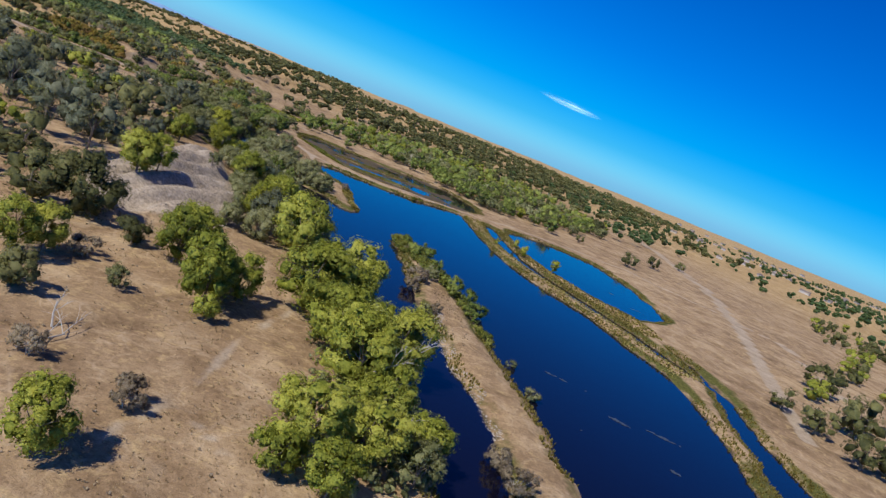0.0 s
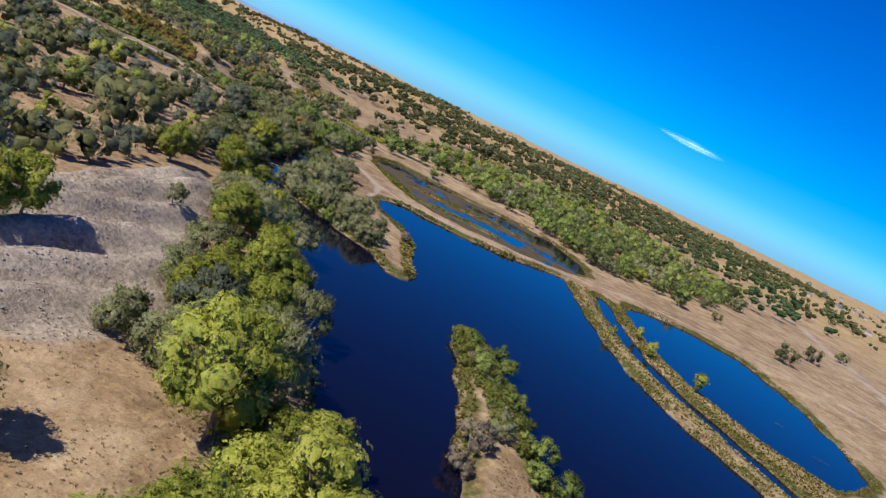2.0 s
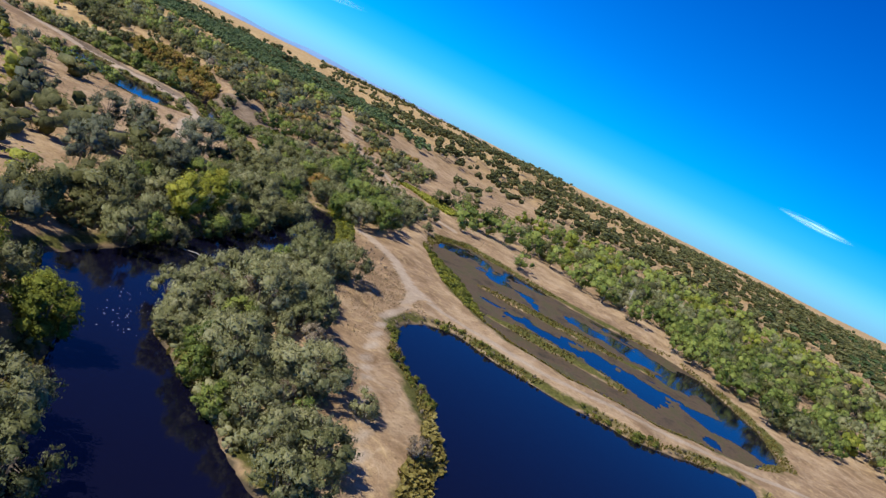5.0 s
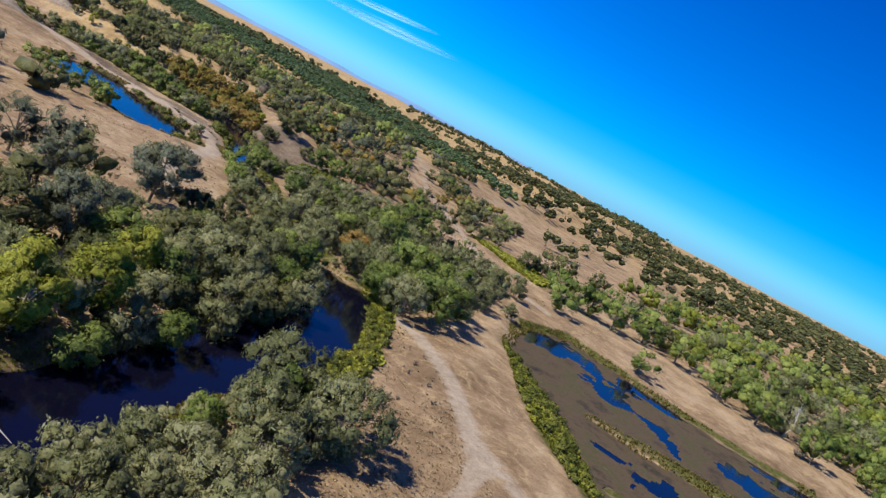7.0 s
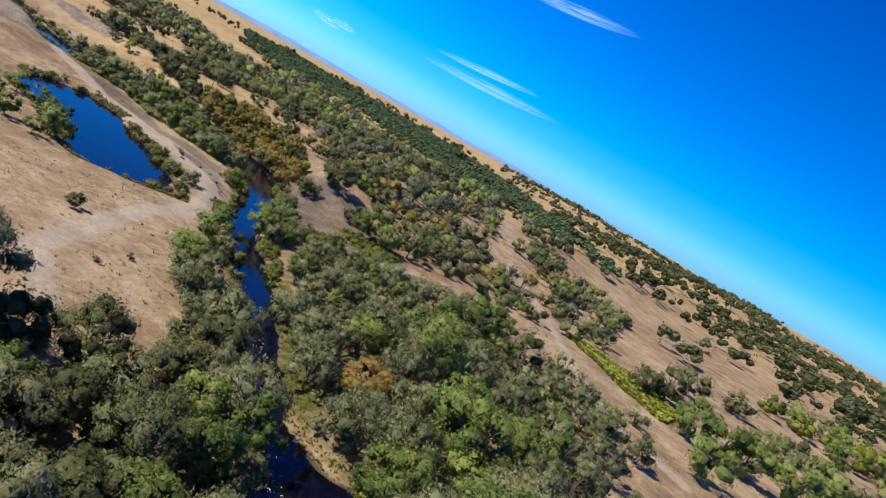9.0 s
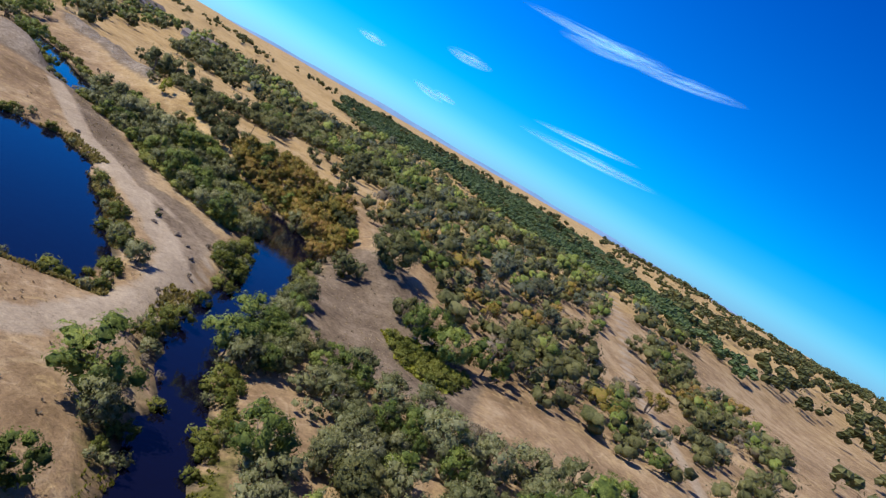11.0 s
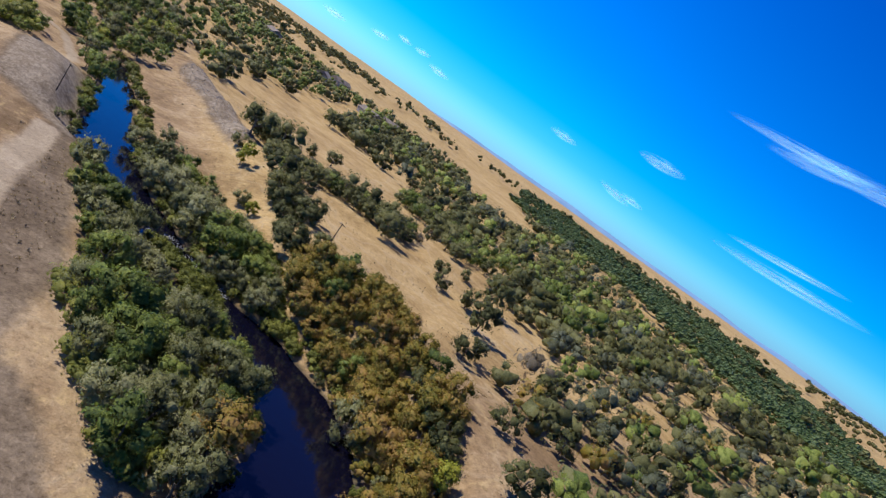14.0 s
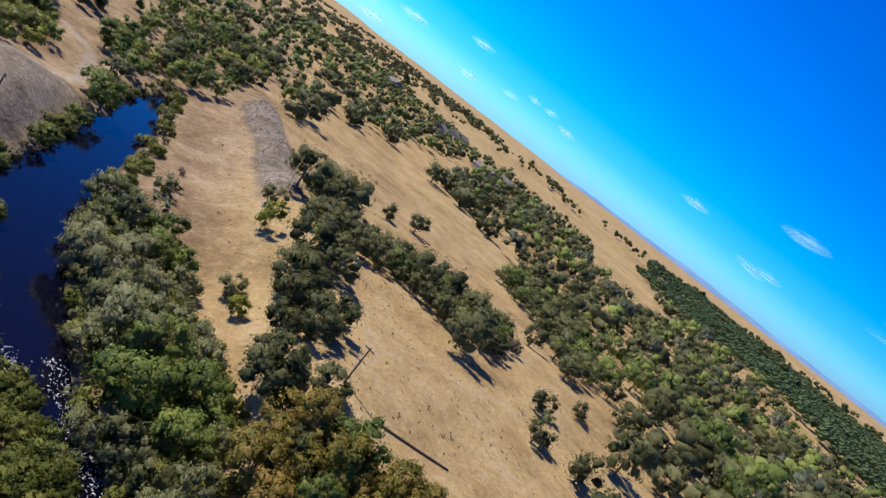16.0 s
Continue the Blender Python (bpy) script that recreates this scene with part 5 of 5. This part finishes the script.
# ---------------------------------------------------------------- small things of the place
def plain(name, a, b, scale=4.0, rough=0.85, bump=0.0):
    m, n, l, bsdf = material(name)
    f = noise_node(n, l, scale, 5.0, 0.65, n.new("ShaderNodeNewGeometry").outputs["Position"])
    r = ramp(n, ((0.3, a), (0.7, b)))
    l.new(f, r.inputs["Fac"])
    l.new(r.outputs["Color"], bsdf.inputs["Base Color"])
    bsdf.inputs["Roughness"].default_value = rough
    if bump:
        t = n.new("ShaderNodeBump")
        t.inputs["Distance"].default_value = bump
        l.new(f, t.inputs["Height"])
        l.new(t.outputs["Normal"], bsdf.inputs["Normal"])
    return m


POLE_WOOD = plain("weathered_pole_wood", (0.07, 0.05, 0.035), (0.15, 0.115, 0.08), 9.0, 0.9, 0.02)
PORCELAIN = plain("porcelain", (0.45, 0.42, 0.38), (0.6, 0.57, 0.52), 3.0, 0.3)
WEED_LUMP = plain("weed_lump_brown", (0.13, 0.098, 0.064), (0.25, 0.195, 0.135), 3.0, 0.95, 0.05)
def algae_material():
    m, n, l, bsdf = material("algae_film")
    pos = n.new("ShaderNodeNewGeometry").outputs["Position"]
    r = ramp(n, ((0.34, (0.020, 0.022, 0.012)), (0.43, (0.060, 0.048, 0.026)), (0.50, (0.115, 0.078, 0.044)), (0.56, (0.065, 0.066, 0.022)), (0.66, (0.15, 0.112, 0.066))))
    l.new(math_node(n, l, "ADD", math_node(n, l, "MULTIPLY", noise_node(n, l, 0.16, 6.0, 0.7, pos), 0.65), math_node(n, l, "MULTIPLY", noise_node(n, l, 1.4, 4.0, 0.7, pos), 0.35)), r.inputs["Fac"])
    l.new(r.outputs["Color"], bsdf.inputs["Base Color"])
    bsdf.inputs["Roughness"].default_value = 0.7
    bsdf.inputs["Specular IOR Level"].default_value = 0.12
    return m


ALGAE = algae_material()
WEED = plain("water_weed", (0.035, 0.045, 0.055), (0.07, 0.08, 0.085), 2.0, 0.5)
FOAM_GLINT = plain("white_water_glint", (0.6, 0.63, 0.66), (0.85, 0.87, 0.9), 3.0, 0.4)
PLASTER = plain("pale_plaster", (0.36, 0.33, 0.28), (0.54, 0.50, 0.45), 0.3)
ROOFING = plain("grey_brown_roofing", (0.13, 0.105, 0.09), (0.27, 0.22, 0.18), 0.4)


def part(name, verts, faces, mat, parent, label=""):
    ob = link_mesh(name, [tuple(v) for v in verts], faces, mat, parent)
    return tagged(ob, label) if label else ob


GREY_STONE = plain("grey_river_stone", (0.22, 0.19, 0.155), (0.46, 0.415, 0.355), 1.3, 0.9)


def stones(label, outline, count, low, high, seed):
    """Loose angular stones strewn over gravel."""
    rng = np.random.default_rng(seed)
    ox, oy = np.array(outline, float).T
    x, y = rng.uniform(ox.min(), ox.max(), count * 3), rng.uniform(oy.min(), oy.max(), count * 3)
    ok = inside_distance(x, y, outline) + 2.0 * lattice(x, y, 5, seed) > 0
    x, y = x[ok][:count], y[ok][:count]
    z = height(x, y)
    verts, faces = [], []
    for a, b, c in zip(x, y, z):
        r, w, o = rng.uniform(low, high), rng.uniform(0, 6.28), len(verts)
        for k in range(4):
            q = r * rng.uniform(0.7, 1.2)
            verts.append((a + q * math.cos(w + 1.571 * k), b + q * math.sin(w + 1.571 * k), c + r * rng.uniform(-0.1, 0.25)))
        verts += [(a + r * rng.uniform(-0.3, 0.3), b + r * rng.uniform(-0.3, 0.3), c + r * rng.uniform(0.5, 0.9)), (a, b, c - r * 0.5)]
        for k in range(4):
            faces += [(o + k, o + (k + 1) % 4, o + 4), (o + (k + 1) % 4, o + k, o + 5)]
    return tagged(link_mesh("gravel", verts, faces, GREY_STONE), label, "gravel", kind="stuff")


stones("grey broken stone over the spoil heaps", SCREE, 3600, 0.06, 0.19, 301)
stones("pale river cobbles along the island's shore", [(11.5, 140), (15.5, 140), (18, 120), (21, 108), (26, 92), (22, 90), (17, 107), (13.5, 119)], 1500, 0.09, 0.24, 302)
stones("grey stones on the bank of dug gravel", GREY_BERM, 900, 0.08, 0.2, 303)


def utility_pole(x, y, h, turn):
    pole = tagged(new("utility_pole"), "thin weathered wooden utility pole with a crossarm", "pole", "utility poles")
    pole.matrix_basis = Matrix.Translation((x, y, ground_z(x, y))) @ Matrix.Rotation(turn, 4, "Z")
    v, f = [], []
    tube(v, f, [Vector((0, 0, -0.3)), Vector((0, 0, h * 0.5)), Vector((0.02, 0, h))], [0.10, 0.085, 0.065], 8)
    part("shaft", v, f, POLE_WOOD, pole)
    v, f = [], []
    tube(v, f, [Vector((-0.55, 0.09, h * 0.94)), Vector((0, 0.09, h * 0.945)), Vector((0.55, 0.09, h * 0.94))], [0.05, 0.055, 0.05], 4)
    arm = part("crossarm", v, f, POLE_WOOD, pole)
    for at in (-0.5, -0.22, 0.22, 0.5):
        v, f = [], []
        tube(v, f, [Vector((at, 0.09, h * 0.945)), Vector((at, 0.09, h * 0.96 + 0.05)), Vector((at, 0.09, h * 0.96 + 0.12))], [0.02, 0.045, 0.03], 6)
        part("insulator", v, f, PORCELAIN, arm, "pale porcelain insulator")


utility_pole(-239.6, 415.2, 4.1, 0.9)
utility_pole(-264, 374.5, 4.6, 0.5)


def dead_limbs(rng, root, way, length, radius, depth, verts, faces):
    """A bare, forking limb."""
    mid = root + way * length * 0.5 + Vector((rng.uniform(-1, 1), rng.uniform(-1, 1), rng.uniform(-0.5, 1))) * length * 0.09
    tip = root + way * length
    tube(verts, faces, [root, mid, tip], [radius, radius * 0.75, radius * (0.5 if depth else 0.2)], 6)
    if depth:
        for _ in range(3):
            turn = (way + Vector((rng.uniform(-1, 1), rng.uniform(-1, 1), rng.uniform(-0.5, 0.9))) * 0.8).normalized()
            dead_limbs(rng, mid.lerp(tip, rng.uniform(0, 1)), turn, length * rng.uniform(0.45, 0.7), radius * 0.5, depth - 1, verts, faces)


def dead_wood(name, label, category, x, y, lift, way, length, radius, seed, depth=2):
    rng = random.Random(seed)
    v, f = [], []
    dead_limbs(rng, Vector((0, 0, 0)), Vector(way).normalized(), length, radius, depth, v, f)
    ob = tagged(link_mesh(name, [tuple(p) for p in v], f, PALE_BARK), label, category, "dead wood")
    ob.location = (x, y, max(ground_z(x, y), -0.1) + lift)


dead_wood("fallen_log", "bleached fallen log lying half in the river", "log", -74.5, 269.5, 0.12, (1, 0.22, 0.02), 4.6, 0.11, 1, 0)
dead_wood("dead_tree", "bare bleached dead tree on dry grass", "tree", -9, 437, 0.0, (0.15, 0.1, 1), 5.5, 0.22, 2)
dead_wood("dead_tree", "bare grey dead tree over dry grass", "tree", -33, 74, 0.0, (-0.2, 0.3, 1), 3.2, 0.14, 3)
dead_wood("fallen_branch", "grey fallen branch on dry ground", "branch", -32.5, 66.5, 0.15, (0.35, 1, 0.05), 6.0, 0.13, 4)
dead_wood("dead_branch", "white bare branch reaching over the channel", "branch", 5, 72, 1.6, (1, 0.35, 0.12), 6.5, 0.15, 5)
dead_wood("dead_branch", "white bare branch reaching over the channel", "branch", 5, 93, 3.4, (1, 0.5, 0.45), 6.0, 0.14, 6)
dead_wood("dead_branch", "white bare branch reaching over the channel", "branch", 4, 86, 4.2, (1, 0.1, 0.7), 5.0, 0.12, 7)
dead_wood("fallen_log", "bleached driftwood log at the shore", "log", -56, 252, 0.1, (0.5, 1, 0.05), 3.5, 0.10, 8, 1)


def fallen_pole():
    v, f = [], []
    pts = [Vector((-236.4, 418.6, 0)), Vector((-236.0, 422.5, 0)), Vector((-235.2, 426.4, 0))]
    for p in pts:
        p.z = ground_z(p.x, p.y) + 0.10
    tube(v, f, pts, [0.13, 0.12, 0.10], 8)
    tagged(link_mesh("fallen_pole", [tuple(p) for p in v], f, POLE_WOOD), "dark fallen pole lying on the dry field", "pole")


fallen_pole()


# boulder shapes added in place of the dark weeds on the sand
def rock(x, y, size, seed):
    rng = random.Random(seed)
    bm = bmesh.new()
    bmesh.ops.create_icosphere(bm, subdivisions=2, radius=size)
    for v in bm.verts:
        v.co *= 1 + 0.45 * noise.noise(v.co * 1.6 / size + Vector((seed, 0, 0)))
        v.co.z *= 0.65
    me = bpy.data.meshes.new("rock")
    bm.to_mesh(me)
    bm.free()
    me.materials.append(WEED_LUMP)
    ob = tagged(new("rock", me), "brown boulder-shaped lump standing in for weeds on bare sand", "rock", "boulders on the sand")
    ob.location, ob.rotation_euler = (x, y, ground_z(x, y) + size * 0.2), (0, 0, rng.uniform(0, 6))


for i, (x, y, size) in enumerate(((-181, 375.6, 0.45), (-178, 378, 0.6), (-174, 378, 0.4), (-170, 377, 0.5), (-192, 372.4, 0.4), (-216, 373, 0.5), (-207, 373, 0.45), (-187, 378.5, 0.35), (-200, 372, 0.3))):
    rock(x, y, size, i)
for x, y, h in ((-184, 377, 1.3), (-186, 372, 1.0), (-205, 372, 1.2), (-277, 394, 1.3), (-158, 368.5, 0.9), (-176, 382, 0.9), (-165, 375, 0.7), (-126, 333, 1.0), (-128, 338, 1.2)):
    plant_one("brush" if h < 1.15 else "oak", x, y, h)


# pond film, floating weed and the broken water of the riffles
def film(name, label, category, mat, keep, box, step, z):
    xs, ys = np.arange(box[0], box[1], step), np.arange(box[2], box[3], step)
    fx, fy = np.meshgrid(xs, ys)
    on = keep(fx + step / 2, fy + step / 2)
    jx, jy = fx + 0.35 * step * lattice(fx, fy, step * 1.3, 71), fy + 0.35 * step * lattice(fx, fy, step * 1.3, 72)
    verts, faces, seen = [], [], {}

    def corner(i, j):
        if (i, j) not in seen:
            seen[(i, j)] = len(verts)
            verts.append((float(jx[i, j]), float(jy[i, j]), z))
        return seen[(i, j)]
    for i, j in zip(*np.nonzero(on[:-1, :-1])):
        faces.append((corner(i, j), corner(i, j + 1), corner(i + 1, j + 1), corner(i + 1, j)))
    return tagged(link_mesh(name, verts, faces, mat), label, category, kind="stuff")


OPEN_WATER = [[(-66, 386, 4.0), (-60, 392, 4.5), (-56, 392, 2.5)], [(-53, 390, 2.5), (-46, 378, 3.2), (-38, 377, 2.2), (-31, 369, 1.5)], [(-46, 394, 2.0), (-34, 400, 3.0), (-18, 398, 3.4), (-6, 396, 4.0)],
              [(-40, 346, 2.5), (-30, 345, 3.5), (-16, 347, 5.0), (4, 348, 8.0)], [(-22, 378, 2.0), (-6, 380, 5.0), (10, 380, 9)]]


def pond_film(x, y):
    open_d = np.maximum.reduce([strip_distance(x, y, o) for o in OPEN_WATER])
    rag = 1.6 * lattice(x, y, 5, 81) + 1.0 * lattice(x, y, 2.1, 82)
    cover = 1 - smooth(-5, 30, x + 0.25 * (y - 370)) + 1.5 * smooth(334, 330, y) * smooth(4, -4, x)
    return (inside_distance(x, y, POND_NORTH) > -0.5) & (water_depth(x, y) > -0.3) & (open_d + 2.4 * rag + 0.8 * lattice(x, y, 1.3, 84) < -0.4) & (cover + 0.5 * lattice(x, y, 9, 83) > 0.42)


film("algae_mat", "brown algae film floating on the shallow pond", "algae", ALGAE, pond_film, (-72, 38, 316, 412), 0.7, 0.03)


def lake_weed(x, y):
    spots = [(43, 130, 5, 0.5), (52, 118, 3, 1.0), (44, 106, 3, 1.2), (58, 104, 3, 0.8), (62, 118, 4, 0.7), (90, 262, 3, 1.0), (96, 246, 4, 0.7)]
    d = np.max([1 - ((x - a) / rx) ** 2 - ((y - b + 0.3 * (x - a)) / ry) ** 2 for a, b, rx, ry in spots], axis=0)
    return (d + 0.9 * lattice(x, y, 1.6, 91) + 0.5 * lattice(x, y, 0.8, 92) > 0.75) & (water_depth(x, y) > 1.5)


film("floating_weed", "thin pale weed drifting on the lake", "water weed", WEED, lake_weed, (36, 104, 98, 272), 0.45, 0.03)


# white flecks stand for broken water and, as painted colour, its sun glints
def riffle(places, seed):
    rng = np.random.default_rng(seed)
    verts, faces = [], []
    for (x0, y0), (x1, y1), width, count in places:
        way = math.atan2(y1 - y0, x1 - x0)
        for _ in range(count):
            s, side = rng.uniform(), rng.normal(0, width * 0.5)
            x, y = x0 + s * (x1 - x0) - math.sin(way) * side, y0 + s * (y1 - y0) + math.cos(way) * side
            a, ln, w = way + rng.normal(0, 0.6), rng.uniform(0.05, 0.18), rng.uniform(0.015, 0.045)
            o, c, sn = len(verts), math.cos(a), math.sin(a)
            verts += [(x - c * ln, y - sn * ln, 0.02), (x + sn * w, y - c * w, 0.07), (x + c * ln, y + sn * ln, 0.02), (x - sn * w, y + c * w, 0.07)]
            faces.append((o, o + 1, o + 2, o + 3))
    return tagged(link_mesh("riffle_foam_glints", verts, faces, FOAM_GLINT), "flecks of white water and painted sun glints in a shallow riffle", "white water", kind="stuff")


riffle([((-235.5, 394), (-229.5, 398), 1.1, 200), ((-229.5, 398), (-224, 401.5), 1.2, 260), ((-234.5, 391), (-232.5, 392.5), 0.5, 60), ((-97, 338), (-90, 333), 1.0, 60), ((-116, 350), (-110, 346), 0.9, 40), ((-58, 240), (-66, 250), 3.0, 50)], 5)


def distant_range():
    """A low range some four kilometres off, its haze painted as blue base colour."""
    m, n, l, bsdf = material("haze_painted_hillside")
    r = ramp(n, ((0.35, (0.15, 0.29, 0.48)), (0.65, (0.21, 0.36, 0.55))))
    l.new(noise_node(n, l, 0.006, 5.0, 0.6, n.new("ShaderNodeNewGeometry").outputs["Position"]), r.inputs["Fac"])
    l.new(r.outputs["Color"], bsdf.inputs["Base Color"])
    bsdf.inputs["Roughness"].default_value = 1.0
    az, across = np.radians(np.linspace(-68, -14, 110)), np.linspace(-1, 1, 9)
    A, W = np.meshgrid(az, across)
    crest = (24 + 9 * lattice(np.degrees(A), 0 * A, 5.0, 31) + 4 * lattice(np.degrees(A), 0 * A, 1.7, 32)) * smooth(-68, -60, np.degrees(A)) * (1 - smooth(-24, -14, np.degrees(A)))
    R = 3900 + 260 * W
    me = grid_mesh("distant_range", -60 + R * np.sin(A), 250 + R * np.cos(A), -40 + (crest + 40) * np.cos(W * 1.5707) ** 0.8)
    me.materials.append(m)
    tagged(new("backdrop", me), "low range of far hills with haze painted in as blue", "hills", kind="structure")


distant_range()


# houses of the far settlement
def house(x, y, w, d, h, turn):
    home = tagged(new("house"), "small pale house with a low gable roof among trees", "house", "houses of the far settlement")
    home.matrix_basis = Matrix.Translation((x, y, ground_z(x, y) - 0.3)) @ Matrix.Rotation(turn, 4, "Z")
    a, b = w / 2, d / 2
    v = [(-a, -b, 0), (a, -b, 0), (a, b, 0), (-a, b, 0), (-a, -b, h), (a, -b, h), (a, b, h), (-a, b, h), (-a, 0, h + d * 0.22), (a, 0, h + d * 0.22)]
    part("wall", v, [(0, 1, 5, 4), (1, 2, 6, 9, 5), (2, 3, 7, 6), (3, 0, 4, 8, 7)], PLASTER, home)
    e = 0.5
    r = [(-a - e, -b - e, h - 0.15), (a + e, -b - e, h - 0.15), (a + e, b + e, h - 0.15), (-a - e, b + e, h - 0.15), (-a - e, 0, h + d * 0.26), (a + e, 0, h + d * 0.26)]
    part("roof", r, [(0, 1, 5, 4), (2, 3, 4, 5), (0, 4, 3), (1, 2, 5), (3, 2, 1, 0)], ROOFING, home)


town = random.Random(17)
for _ in range(120):
    x, y = town.uniform(420, 1300), town.uniform(760, 1900)
    if x > 0.18 * y + 230:
        house(x, y, town.uniform(9, 14), town.uniform(7, 9), town.uniform(2.6, 3.6), town.uniform(0, 3.1))
for x, y in ((-549, 519), (-604, 497), (-640, 520), (-580, 545), (-721, 398), (-690, 470)):
    house(x, y, 14, 9, 4, town.uniform(0, 3.1))


# ---------------------------------------------------------------- thin high clouds, about four kilometres off
def cloud_material():
    m, n, l, bsdf = material("thin_cloud")
    coord = n.new("ShaderNodeTexCoord")
    split_xyz = n.new("ShaderNodeSeparateXYZ")
    l.new(coord.outputs["Object"], split_xyz.inputs[0])
    streak = n.new("ShaderNodeMapping")
    streak.inputs["Scale"].default_value = (1.0, 0.6, 2.2)
    streak.inputs["Rotation"].default_value = (0.0, 0.25, 0.0)
    l.new(coord.outputs["Object"], streak.inputs["Vector"])
    wisp = noise_node(n, l, 1.1, 2.0, 0.5, streak.outputs["Vector"])
    reach = math_node(n, l, "ADD", math_node(n, l, "POWER", split_xyz.outputs["X"], 2.0), math_node(n, l, "POWER", math_node(n, l, "ABSOLUTE", split_xyz.outputs["Z"]), 1.6))
    body = math_node(n, l, "POWER", math_node(n, l, "SUBTRACT", 1.0, reach, True), 1.3)
    thick = math_node(n, l, "MULTIPLY", body, math_node(n, l, "MULTIPLY", math_node(n, l, "SUBTRACT", wisp, 0.36), 3.4, True), True)
    clear, white = n.new("ShaderNodeBsdfTransparent"), n.new("ShaderNodeBsdfTranslucent")
    white.inputs["Color"].default_value = (0.55, 0.86, 0.95, 1)
    face = n.new("ShaderNodeBsdfDiffuse")
    face.inputs["Color"].default_value = (0.55, 0.86, 0.95, 1)
    lit, out = n.new("ShaderNodeAddShader"), n.new("ShaderNodeMixShader")
    l.new(white.outputs[0], lit.inputs[0])
    l.new(face.outputs[0], lit.inputs[1])
    l.new(math_node(n, l, "MULTIPLY", thick, 0.62, True), out.inputs["Fac"])
    l.new(clear.outputs[0], out.inputs[1])
    l.new(lit.outputs[0], out.inputs[2])
    l.new(out.outputs[0], n["Material Output"].inputs["Surface"])
    return m


CLOUD = cloud_material()


def cloud(az0, el0, az1, el1, thick):
    """A lens of thin cloud between two bearings, seen from the middle of the river plain."""
    middle, far = Vector((-90, 280, 40)), 4100.0

    def at(az, el):
        return middle + far * Vector((math.sin(radians(az)) * math.cos(radians(el)), math.cos(radians(az)) * math.cos(radians(el)), math.sin(radians(el))))
    a, b = at(az0, el0), at(az1, el1)
    bm = bmesh.new()
    bmesh.ops.create_uvsphere(bm, u_segments=24, v_segments=12, radius=1.0)
    me = bpy.data.meshes.new("cloud")
    bm.to_mesh(me)
    bm.free()
    me.materials.append(CLOUD)
    ob = tagged(new("cloud", me), "thin white streak of high cloud", "cloud", kind="structure")
    x = (b - a).normalized()
    y = ((a + b) / 2 - middle).normalized()
    z = x.cross(y).normalized()
    y = z.cross(x)
    size = Matrix.Diagonal(((b - a).length * 0.58, 25.0, far * math.tan(radians(thick)), 1))
    ob.matrix_basis = Matrix.Translation((a + b) / 2) @ Matrix((x, y, z)).transposed().to_4x4() @ size


for row in ((8.9, 5.1, 14.2, 4.8, 0.32), (-40.8, 4.0, -29.4, 4.6, 0.45), (-40.2, 5.0, -31.6, 5.7, 0.3), (-45.5, 12.5, -33.5, 13.0, 0.42), (-42.0, 12.0, -33.0, 13.2, 0.75), (-36.5, 12.4, -27.0, 13.4, 0.5),
            (-56.6, 4.0, -54.2, 4.0, 0.35), (-49.6, 6.4, -45.8, 6.6, 0.5), (-50.8, 2.8, -48.0, 2.4, 0.35), (-49.0, 2.9, -46.9, 2.8, 0.3), (-83.4, 2.3, -80.7, 2.4, 0.4), (-77.4, 3.8, -75.2, 3.9, 0.35),
            (-77.0, 1.3, -75.0, 1.3, 0.3), (-86.0, 0.3, -83.5, 0.4, 0.4), (-87.2, 1.4, -84.9, 1.3, 0.4), (-88.6, 0.4, -86.6, 0.6, 0.4), (-73.0, 2.0, -71.4, 2.1, 0.25), (-71.0, 2.9, -69.7, 2.8, 0.25),
            (-69.4, 2.8, -68.0, 2.9, 0.25), (-67.7, 2.4, -65.8, 2.3, 0.3)):
    cloud(*row)
